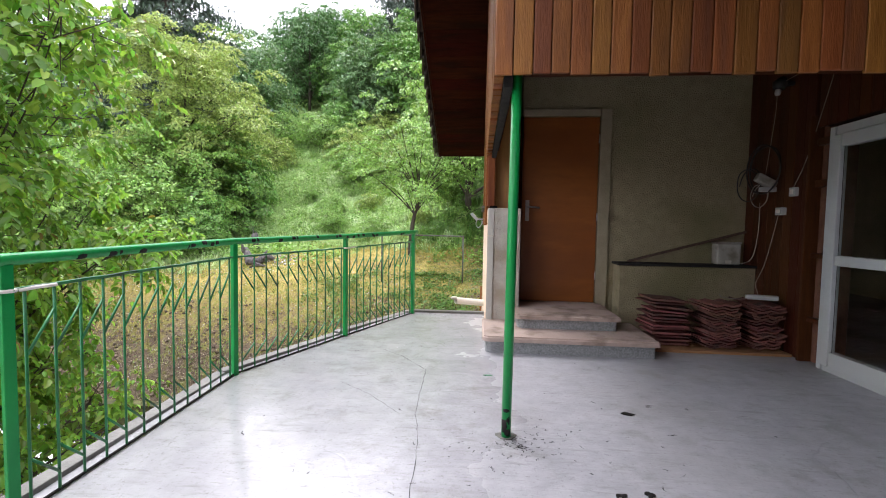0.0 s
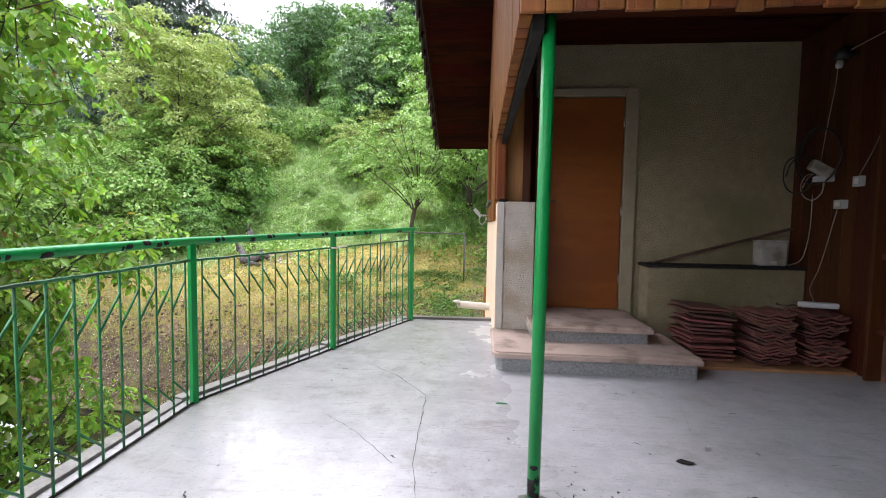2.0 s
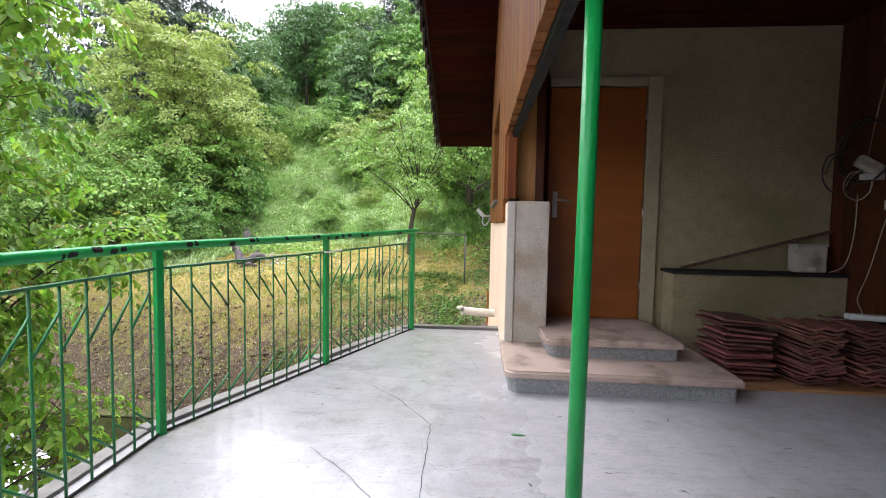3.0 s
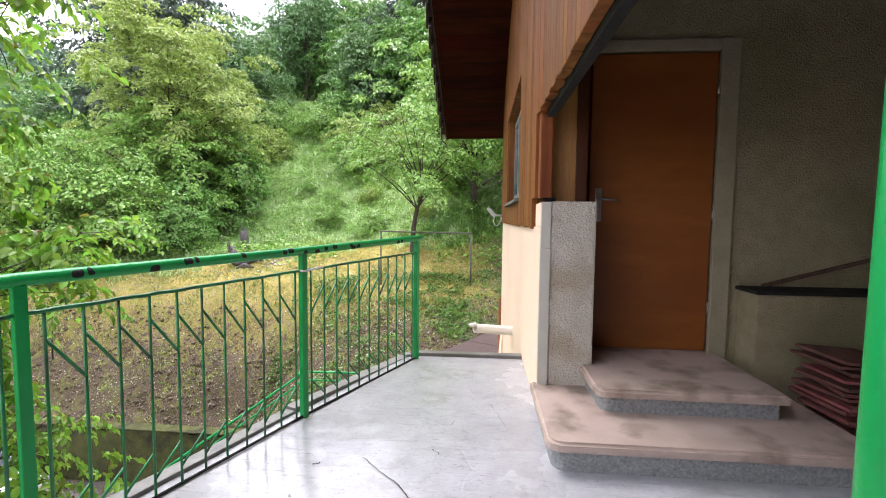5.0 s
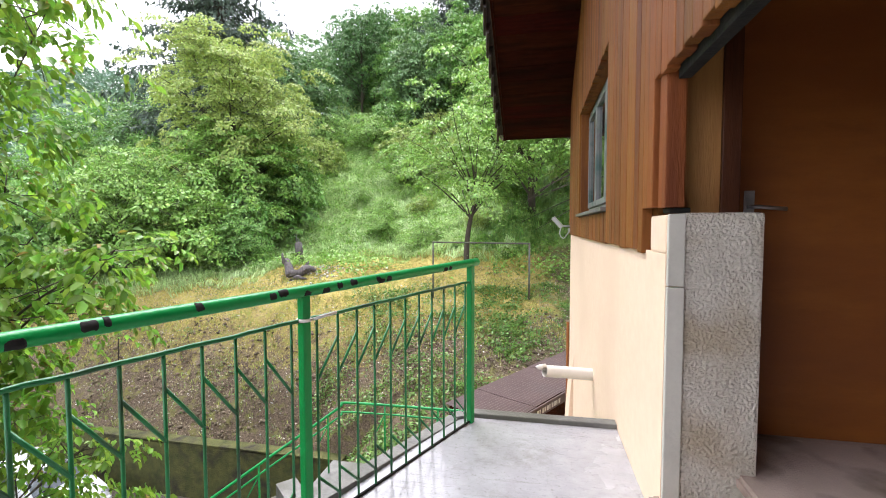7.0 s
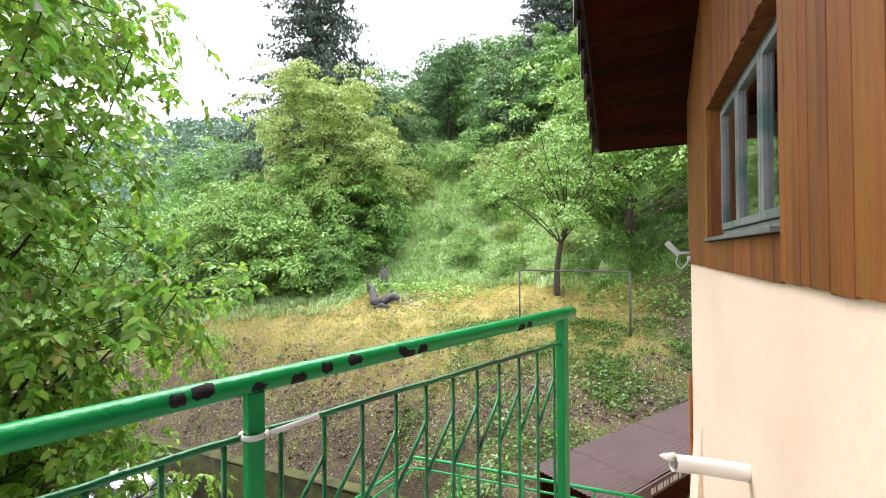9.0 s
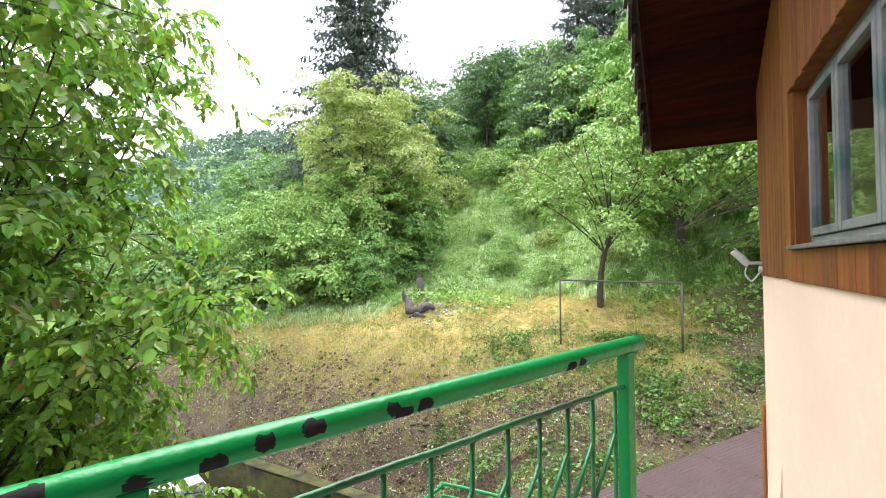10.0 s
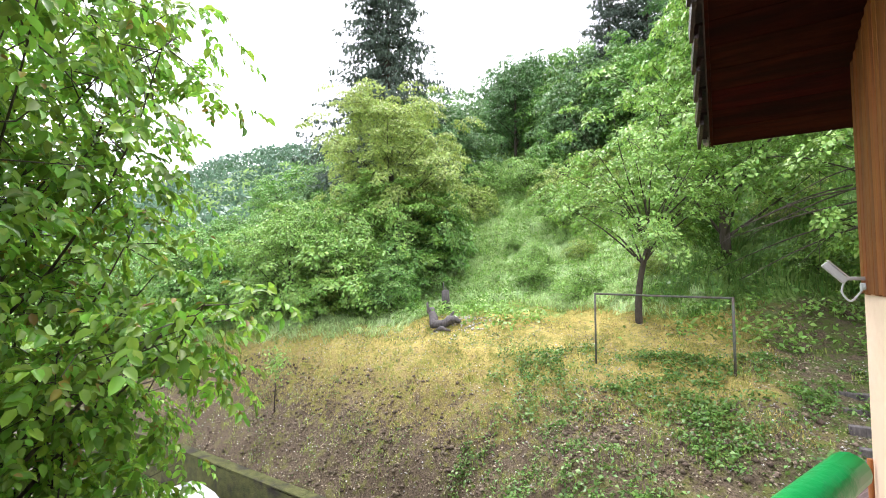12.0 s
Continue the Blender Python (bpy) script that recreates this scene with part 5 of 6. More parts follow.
# ---- car in the yard ----
def build_car(at, yaw):
    car = thing("car", (0, 0, 0), "white parked hatchback car in the yard", "car")

    def loft(sections, mat, name, parent=None, label=""):
        bm = bmesh.new()
        rings = [[bm.verts.new(p) for p in s] for s in sections]
        k = len(rings[0])
        for r0, r1 in zip(rings, rings[1:]):
            for i in range(k):
                f = bm.faces.new((r0[i], r0[(i + 1) % k], r1[(i + 1) % k], r1[i]))
                f.smooth = True
        bm.faces.new(rings[0][::-1])
        bm.faces.new(rings[-1])
        bmesh.ops.recalc_face_normals(bm, faces=bm.faces)
        o = part(name, bm, mat, parent or car, label)
        return o

    def ring(x, half, z0, z1):
        return [(x, -half, z0), (x, -half * 1.02, (z0 + z1) / 2), (x, -half * 0.94, z1 - 0.05), (x, -half * 0.80, z1), (x, 0, z1 + 0.03), (x, half * 0.80, z1), (x, half * 0.94, z1 - 0.05), (x, half * 1.02, (z0 + z1) / 2), (x, half, z0), (x, 0, z0)]
    loft([ring(-2.0, 0.66, 0.35, 0.75), ring(-1.9, 0.78, 0.25, 0.90), ring(-1.2, 0.84, 0.2, 0.95), ring(0.6, 0.84, 0.2, 0.93), ring(1.3, 0.83, 0.2, 0.86), ring(1.8, 0.76, 0.22, 0.74), ring(1.98, 0.60, 0.30, 0.60)], M_CARPAINT, "body")

    def cab(x, half, z0, z1, top):
        return [(x, -half, z0), (x, -top, z1), (x, 0, z1 + 0.02), (x, top, z1), (x, half, z0)]
    loft([cab(-1.85, 0.72, 0.90, 0.95, 0.66), cab(-1.55, 0.74, 0.92, 1.36, 0.58), cab(-0.9, 0.76, 0.92, 1.46, 0.58), cab(0.0, 0.76, 0.92, 1.45, 0.57), cab(0.35, 0.75, 0.92, 1.36, 0.56), cab(1.05, 0.72, 0.88, 0.93, 0.66)], M_CARPAINT, "cabin")
    bm = bmesh.new()
    bm.faces.new([bm.verts.new(p) for p in ((0.40, -0.52, 1.365), (0.40, 0.52, 1.365), (1.03, 0.64, 0.965), (1.03, -0.64, 0.965))])
    bmesh.ops.solidify(bm, geom=bm.faces, thickness=-0.012)
    part("windscreen", bm, M_CARGLASS, car, "dark reflecting windscreen")
    for s in (-1, 1):
        for x0, x1 in ((-1.35, -0.45), (-0.38, 0.45)):
            bm = bmesh.new()
            bm.faces.new([bm.verts.new(p) for p in ((x0, s * 0.765, 0.97), (x1, s * 0.765, 0.97), (x1 - 0.15, s * 0.607, 1.36), (x0 + 0.05, s * 0.607, 1.36))])
            bmesh.ops.solidify(bm, geom=bm.faces, thickness=0.012)
            part("side_window", bm, M_CARGLASS, car, "dark side window")
        part("mirror", box((0.62, s * 0.94 - 0.09, 0.93), (0.74, s * 0.94 + 0.09, 1.05), 0.03), M_CARPAINT, car)
        part("headlight", box((1.66, s * 0.58 - 0.14, 0.58), (1.92, s * 0.58 + 0.12, 0.71), 0.04), M_GLASSY, car, "clear headlight")
        for x in (-1.25, 1.25):
            wheel = part("wheel", tube([(x, s * 0.84 - s * 0.19, 0.31), (x, s * 0.85, 0.31)], 0.31, 24), M_BLACK, car, "black tyre")
            part("rim", tube([(x, s * 0.80, 0.31), (x, s * 0.862, 0.31)], 0.20, 16), M_METAL, wheel)
    part("bumper", box((1.82, -0.66, 0.32), (2.03, 0.66, 0.50), 0.05), M_CARPAINT, car)
    part("grille", box((1.93, -0.34, 0.52), (1.99, 0.34, 0.62), 0.02), M_BLACK, car)
    car.matrix_basis = pose(*at, 0, 0, yaw)
    return car


M_CARGLASS = surf("dark_car_glass", (0.10, 0.12, 0.14), (0.14, 0.16, 0.18), 0.06, 2, 0)
M_GLASSY = surf("headlight_plastic", (0.45, 0.47, 0.48), (0.55, 0.56, 0.57), 0.1, 6, 0)
build_car((-14.1, 12.25, YARD + 0.02), -6)


# ---- trees ----
def branch_curve(rng, a, b, sag, n=6):
    a, b = np.array(a), np.array(b)
    mid = (a + b) / 2 + rng.normal(size=3) * np.linalg.norm(b - a) * 0.09 + np.array([0, 0, sag])
    t = np.linspace(0, 1, n)[:, None]
    return (1 - t) ** 2 * a + 2 * t * (1 - t) * mid + t * t * b


def build_tree(name, seed, height, radius, trunk_r, n_limbs, n_pads, per_pad, leaf, mat, label, crown_low=0.25, pad_r=0.5, droop=0.4,
               aspect=0.5, oval=False, shape=1.0, lean=(0, 0), sub=None, reach=(0.62, 1.12), full=0.6, fork=1.0, pinnate=False, apart=0.8, lobes=0.25):
    """A tapered trunk, curved limbs, and a crown of domed leaf pads with gaps between them. fork: where the trunk ends, as a share
    of its height; pinnate: leaves in feathered sprays of seven."""
    rng = np.random.default_rng(seed)
    t = new(name)
    tagged(t, label, "tree")
    top = np.array([lean[0], lean[1], height * 0.86 * fork])
    trunk = branch_curve(rng, (0, 0, -0.4), top, 0, 9)
    bm = bmesh.new()
    taper = 1.15 if fork == 1.0 else 0.55
    girth = [trunk_r * (1.25 - taper * k / 8) for k in range(9)]
    tube([tuple(p) for p in trunk], trunk_r, 9, bm, radii=girth)
    limbs = []
    lo = height * crown_low
    phase = rng.uniform(0, 6.28, 3)
    for k in range(n_limbs):
        h = lo + (height * 0.93 - lo) * (k + rng.uniform(0.1, 0.9)) / n_limbs
        rel = (h - lo) / (height - lo)
        prof = math.sin(math.pi * min(1, max(0.06, (rel * 0.86 + 0.14)) ** shape)) ** full
        ang = k * 2.4 + rng.uniform(-0.5, 0.5)
        wave = 1 + lobes * (math.sin(2 * ang + phase[0] + 3 * rel) + math.sin(3 * ang + phase[1] - 7 * rel)) * 0.6
        r = radius * prof * wave * rng.uniform(*reach)
        tip = np.array([math.cos(ang) * r, math.sin(ang) * r, h + rng.uniform(-0.05, 0.10) * height]) + np.array([lean[0], lean[1], 0]) * rel
        i = max(1, min(8, int(8 * (max(0.12, rel * 0.8 + crown_low * 0.55)) / fork)))
        if fork < 1:
            i = max(i, 6)
        curve = branch_curve(rng, trunk[i], tip, 0.06 * r + (0.1 * height * (1 - rel) if fork < 1 else 0))
        r0 = girth[i] * (0.34 if fork == 1.0 else 0.42)
        tube([tuple(p) for p in curve], r0, 5, bm, cap=False, radii=[max(0.006, r0 * (1 - 0.85 * q / 5)) for q in range(6)])
        limbs.append(curve)
    limbs = np.array(limbs)
    m = n_pads * 7
    which, along = rng.integers(len(limbs), size=m), 1 - 0.62 * rng.random(m) ** 1.5
    seat = np.clip((along * 5).astype(int), 0, 4)
    frac = (along * 5 - seat)[:, None]
    at = limbs[which, seat] * (1 - frac) + limbs[which, np.minimum(seat + 1, 5)] * frac
    cand = at + rng.normal(size=(m, 3)) * np.array([1, 1, 0.7]) * pad_r * 1.15
    size = pad_r * rng.uniform(0.6, 1.35, m)
    kept = np.zeros((0, 3))
    index = []
    for k in range(m):
        if len(index) >= n_pads:
            break
        if cand[k, 2] < 0.12 or (len(kept) and (((kept - cand[k]) / (1, 1, 0.6)) ** 2).sum(1).min() < (apart * size[k]) ** 2):
            continue
        kept = np.vstack([kept, cand[k]])
        index.append(k)
    cen, size, at = cand[index], size[index], at[index]
    for p, q in zip(at, cen):
        tube([tuple(v) for v in branch_curve(rng, p, q, 0.03, 3)], 0.01, 3, bm, cap=False, radii=[0.012, 0.008, 0.004])
    me = bpy.data.meshes.new("trunk")
    bm.to_mesh(me)
    bm.free()
    me.materials.append(M_BARK)
    child_mesh("trunk", me, t)
    out = cen - np.array([lean[0] * 0.5, lean[1] * 0.5, height * 0.5])
    out /= np.linalg.norm(out, axis=1)[:, None] + 1e-6
    nor = out * 0.55 + np.array([0, 0, 1.0]) + rng.normal(size=cen.shape) * 0.22
    nor /= np.linalg.norm(nor, axis=1)[:, None]
    ta = np.cross(nor, rng.normal(size=cen.shape))
    ta /= np.linalg.norm(ta, axis=1)[:, None]
    tb = np.cross(nor, ta)
    ci = np.repeat(np.arange(len(cen)), per_pad if not pinnate else per_pad // 7)
    n = len(ci)
    rho, th = np.sqrt(rng.random(n)) * rng.uniform(0.75, 1.25, n), rng.uniform(0, 2 * math.pi, n)
    radial = ta[ci] * np.cos(th)[:, None] + tb[ci] * np.sin(th)[:, None]
    pos = cen[ci] + radial * (rho * size[ci])[:, None] + nor[ci] * (size[ci] * 0.42 * (1 - rho ** 2) + rng.normal(size=n) * 0.07 * size[ci])[:, None]
    way = radial * (0.35 + 0.6 * rho)[:, None] + rng.normal(size=(n, 3)) * 0.25
    upw = nor[ci] + radial * (0.55 * rho)[:, None]
    if pinnate:
        way[:, 2] -= 0.05 + 0.35 * rng.random(n)
        way /= np.linalg.norm(way, axis=1)[:, None]
        side = np.cross(way, upw)
        side /= np.linalg.norm(side, axis=1)[:, None]
        span = leaf * rng.uniform(1.6, 2.3, n)
        ps, ws = [], []
        for s_, w_ in ((0.25, 1), (0.25, -1), (0.55, 1), (0.55, -1), (0.82, 1), (0.82, -1), (1.0, 0)):
            ps.append(pos + way * (span * s_)[:, None] - np.array([0, 0, 1]) * (span * 0.25 * s_ * s_)[:, None])
            ws.append(way * (0.55 if w_ else 1.0) + side * w_ * 0.85 - np.array([0, 0, 0.12]))
        pos, way, upw = np.concatenate(ps), np.concatenate(ws), np.tile(upw, (7, 1))
        child_mesh("crown", leaf_mesh("crown", rng, pos, leaf, mat, droop, aspect, oval, way, upw, 0.22), t)
    else:
        child_mesh("crown", leaf_mesh("crown", rng, pos, leaf, mat, droop, aspect, oval, way, upw, 0.3), t)
    if sub is not None:
        pick = rng.choice(len(pos), len(pos) // 26, replace=False)
        child_mesh("young_leaves", leaf_mesh("young_leaves", rng, pos[pick] + np.array([0, 0, 0.03]), leaf * 0.8, sub, droop, aspect, oval, way[pick], upw[pick], 0.3), t)
    return t


def build_spruce(name, seed, height, radius, label):
    rng = np.random.default_rng(seed)
    t = new(name)
    tagged(t, label, "tree")
    bm = bmesh.new()
    tube([(0, 0, -0.5), (0.05, 0, height * 0.5), (0, 0.05, height)], 0.3, 8, bm, radii=[0.32, 0.18, 0.02])
    cen, spr = [], []
    z = height * 0.14
    while z < height * 0.985:
        rel = (z / height)
        r = radius * (1 - rel) ** 0.85 + 0.12
        for k in range(8):
            a = rng.uniform(0, 2 * math.pi)
            rr = r * rng.uniform(0.5, 1.1)
            tip = np.array([math.cos(a) * rr, math.sin(a) * rr, z - rr * 0.22 + rng.uniform(-0.1, 0.1)])
            c = branch_curve(rng, (0, 0, z), tip, -0.06 * rr, 5)
            tube([tuple(p) for p in c], 0.03, 3, bm, cap=False, radii=[0.04, 0.032, 0.024, 0.016, 0.008])
            m = int(34 + 110 * rr / radius)
            tt = rng.uniform(0.12, 1.0, m) ** 0.8
            pts = np.stack([np.interp(tt, np.linspace(0, 1, 5), c[:, j]) for j in range(3)], 1)
            side = np.array([-math.sin(a), math.cos(a), 0])
            pts = pts + side * (rng.normal(size=m) * 0.16 * rr * (1.25 - tt))[:, None]
            pts[:, 2] -= rng.uniform(0, 0.16, m)
            cen.append(pts)
            spr.append(np.tile(np.array([math.cos(a) * 0.5, math.sin(a) * 0.5, -0.5]), (m, 1)) + side * rng.normal(size=m)[:, None] * 0.5)
        z += height * 0.019
    me = bpy.data.meshes.new("trunk")
    bm.to_mesh(me)
    bm.free()
    me.materials.append(M_BARK)
    child_mesh("trunk", me, t)
    child_mesh("crown", leaf_mesh("crown", rng, np.concatenate(cen), 0.50, L_HAZYSPRUCE, 0.35, 0.34, False, np.concatenate(spr)), t)
    return t


def place(t, x, y, rz=0.0, s=1.0, sz=None, dz=0.0):
    t.matrix_basis = pose(x, y, ground_at(x, y) + dz, 0, 0, rz) @ Matrix.Diagonal((s, s, sz or s, 1))
    return t


def again(t, x, y, rz=0.0, s=1.0, sz=None, label="", dz=0.0):
    z = ground_at(x, y) + dz
    keep = t.matrix_basis.copy()
    t.matrix_basis = Matrix.Identity(4)
    c = copy_thing(t, pose(x, y, z, 0, 0, rz) @ Matrix.Diagonal((s, s, sz or s, 1)))
    t.matrix_basis = keep
    if label:
        c["label"] = label
    return c


# walnut beside the terrace, its crown reaching the railing
walnut = build_tree("walnut_tree", 21, 13.4, 3.75, 0.17, 150, 1950, 42, 0.15, L_WALNUT, "leafy walnut tree with glossy green leaves beside the terrace", 0.2, 0.40, 0.45, 0.6, True, 0.85, sub=L_YOUNG, reach=(0.6, 1.14), full=0.22, pinnate=True, apart=0.88, lobes=0.09)
place(walnut, -9.0, 5.0, 40)
# broad yellow-green tree on the slope
broad = build_tree("broad_tree", 33, 12.0, 4.9, 0.22, 50, 480, 120, 0.18, L_YELLOW, "broad yellow-green deciduous tree on the slope", 0.2, 0.62, 0.3, 0.62, False, 1.15, reach=(0.5, 1.15), full=0.5, apart=0.9, lobes=0.34)
place(broad, -18.9, 27.4, 0)
low_broad = build_tree("broad_tree", 35, 6.8, 3.6, 0.15, 30, 240, 110, 0.17, L_LIGHT, "lower spreading green tree beside the broad tree", 0.2, 0.52, 0.3, 0.62, False, 1.0, full=0.5, reach=(0.55, 1.15), apart=0.9, lobes=0.3)
place(low_broad, -16.6, 25.6, 70)
apple = build_tree("apple_tree", 41, 7.4, 2.8, 0.105, 26, 210, 70, 0.13, L_LIGHT, "fruit tree with a dark forked trunk behind the pipe frame", 0.33, 0.36, 0.3, 0.58, False, 1.1, lean=(0.35, 0), full=0.5, fork=0.42, apart=0.95, lobes=0.3)
place(apple, -3.1, 20.5, 10)
willow = build_tree("willow_shrub", 45, 5.8, 3.0, 0.09, 34, 300, 90, 0.15, L_LIGHT, "large rounded light green willow shrub at the meadow's foot", 0.05, 0.42, 0.4, 0.5, False, 0.6, reach=(0.6, 1.1), apart=0.8, lobes=0.15)
place(willow, -18.9, 19.6, 15)
spruce = build_spruce("spruce_tree", 8, 30.0, 11.0, "tall dark spruce standing over the slope")
place(spruce, -28.0, 38.0)
again(spruce, -35.0, 46.0, 70, 0.75, label="dark spruce behind the broad tree")
again(spruce, -11.0, 58.0, 140, 0.72, label="dark spruce on the ridge")
again(spruce, -7.0, 59.0, 200, 0.8, label="dark spruce on the ridge")

# shrubs and woods: a few grown once, then copied
bush_a = build_tree("bush", 51, 3.2, 1.9, 0.05, 24, 120, 56, 0.155, L_MID, "dense green bush on the slope", 0.04, 0.36, 0.3, 0.6, False, 0.55, apart=0.8)
bush_b = build_tree("bush", 52, 2.6, 1.7, 0.05, 22, 110, 56, 0.145, L_LIGHT, "light green bush on the slope", 0.04, 0.34, 0.3, 0.6, False, 0.55, apart=0.8)
bush_c = build_tree("bush", 53, 2.2, 1.5, 0.04, 20, 90, 56, 0.14, L_YELLOW, "yellowish young bush on the slope", 0.04, 0.32, 0.25, 0.6, False, 0.6, apart=0.9)
wood_a = build_tree("forest_tree", 61, 13.0, 3.3, 0.17, 40, 210, 50, 0.34, L_DEEP, "dark green deciduous forest tree", 0.18, 0.8, 0.4, 0.6, False, 1.0, full=0.55, apart=0.8)
wood_b = build_tree("forest_tree", 62, 11.0, 3.0, 0.15, 38, 200, 50, 0.32, L_MID, "green deciduous forest tree", 0.15, 0.75, 0.4, 0.6, False, 0.95, full=0.55, apart=0.8)
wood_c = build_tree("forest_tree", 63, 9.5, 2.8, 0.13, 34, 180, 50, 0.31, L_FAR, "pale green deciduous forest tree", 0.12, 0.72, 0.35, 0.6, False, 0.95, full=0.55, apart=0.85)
for t in (bush_a, bush_b, bush_c):
    tagged(t, group="bushes on the slope", category="bush")
for t in (wood_a, wood_b, wood_c):
    tagged(t, group="trees of the hill wood")
EDGE_X = (-45, -22, -19, -14.4, -11.7, -11.0, -9.5, -6.2, -3.1, -0.8, 1.0, 4.0)
EDGE_Y = (16.2, 16.6, 17.2, 17.8, 19.2, 23.4, 24.3, 22.8, 20.8, 21.6, 22.6, 22.5)
LANE_Y, LANE_X = (22, 26, 35, 44.6, 52), (-12.0, -13.6, -15.6, -18.6, -21.5)
place(bush_b, -22.0, 21.5, 0, 1.4, 1.8)
place(bush_a, -23.4, 19.0, 30, 1.35)
place(bush_c, -16.9, 20.6, 60, 0.9)
rnd = random.Random(77)
spots = []
for _ in range(5000):
    x, y = rnd.uniform(-46, 9), rnd.uniform(17.5, 46)
    e = float(np.interp(x, EDGE_X, EDGE_Y))
    lane = float(np.interp(y, LANE_Y, LANE_X))
    if y < e + 1.3 or lane - 1.4 < x < lane + 2.6:
        continue
    if x < -14:
        s, gap = rnd.uniform(0.9, 1.5), 2.5
    elif x > -2.0:
        s, gap = rnd.uniform(0.5, 1.0), 3.4
    else:
        s, gap = rnd.uniform(0.4, 0.8) if y < 33 else rnd.uniform(0.8, 1.4), 2.6
    if abs(x + 18.9) + abs(y - 27.4) < 2.0 or abs(x + 18.9) + abs(y - 19.6) < 3.0 or abs(x + 16.6) + abs(y - 25.6) < 1.6 or any((x - a) ** 2 + (y - b) ** 2 < gap * gap for a, b in spots) or (abs(x + 3.1) < 1.8 and y < 22.5):
        continue
    spots.append((x, y))
    again(rnd.choice((bush_a, bush_b, bush_b, bush_c) if x > -14 else (bush_a, bush_b, bush_a, bush_c)), x, y, rnd.uniform(0, 360), s)
    if len(spots) > 120:
        break
place(wood_a, -24.0, 39.0, 0, 0.85)
place(wood_b, -9.0, 50.0, 50, 1.05)
place(wood_c, -22.5, 43.5, 100, 1.0)
rows = []
for row, (y, x0, x1, step) in enumerate(((47, -14, 12, 4.2), (53, -20, 18, 4.4), (60, -32, 22, 5.0), (68, -38, 28, 5.6), (78, -46, 34, 6.5), (33, 7, 20, 4.2), (39, 3, 22, 4.4), (42, -48, -30, 4.6), (50, -60, -27, 5.2), (60, -76, -34, 6.5))):
    x = x0
    while x < x1:
        rows.append((x + rnd.uniform(-1.4, 1.4), y + rnd.uniform(-2.0, 2.0)))
        x += step
for x, y in rows:
    src = rnd.choice((wood_a, wood_b, wood_b, wood_c))
    again(src, x, y, rnd.uniform(0, 360), rnd.uniform(0.8, 1.2), rnd.uniform(0.75, 1.15))


# canopy hanging in from beside the house corner
maple = build_tree("side_tree", 71, 8.5, 3.3, 0.14, 34, 260, 90, 0.16, L_LIGHT, "bright green tree beside the far house corner", 0.32, 0.48, 0.4, 0.62, False, 0.7, apart=0.85)
place(maple, -0.6, 25.2, 25, 1.2, 1.35)
corner_tree = again(maple, 3.6, 20.5, 120, 1.0, label="bright green tree with bare drooping branches beside the house corner")
rnd = random.Random(29)
for k in range(9):
    z = rnd.uniform(2.6, 4.4)
    tip = Vector((rnd.uniform(-1.2, 1.2), 19.3 + rnd.uniform(-0.8, 0.8), z - rnd.uniform(0.7, 1.7)))
    root = Vector((3.6, 20.5, z + 0.3))
    mid = root.lerp(tip, 0.55) + Vector((0, 0, rnd.uniform(0.1, 0.4)))
    bm = tube(curve_points([root, mid, tip], 6), 0.02, 5, radii=list(np.linspace(0.035, 0.006, 13)))
    for f in (0.5, 0.65, 0.8, 0.92):
        c = root.lerp(mid, f * 2) if f < 0.5 else mid.lerp(tip, f * 2 - 1)
        tube([c, c + Vector((rnd.uniform(-0.4, 0.0), rnd.uniform(-0.2, 0.2), rnd.uniform(-0.5, -0.1)))], 0.006, 4, bm, radii=[0.008, 0.003])
    part("dead_branch", bm, M_BARK, corner_tree, "bare dark drooping branch")


def far_woods():
    """Wooded ridges in the distance: crowns as clumps of large haze-tinted leaves over the far ground."""
    rng = np.random.default_rng(91)
    n = 3600
    x = rng.uniform(-330, 60, n)
    y = rng.uniform(35, 290, n)
    keep = (np.hypot(x, y) < 340) & ((y > 84) | (x < -62))
    x, y = x[keep], y[keep]
    z = ground_height(x, y)
    m = 44
    cen = np.repeat(np.stack([x, y, z + 4.0], 1), m, 0)
    rad = np.repeat(rng.uniform(2.6, 4.6, len(x)), m)[:, None]
    d = rng.normal(size=(len(cen), 3))
    d /= np.linalg.norm(d, axis=1)[:, None]
    d[:, 2] = np.abs(d[:, 2]) * 1.25 - 0.25
    pts = cen + d * rad * rng.uniform(0.65, 1.05, len(cen))[:, None]
    tagged(new("far_woods", leaf_mesh("far_woods", rng, pts, 1.35, L_HAZYRIDGE, 0.3, 0.8, False, d)), "distant wooded ridges with haze in the leaf colour", "woods", kind="stuff")


far_woods()


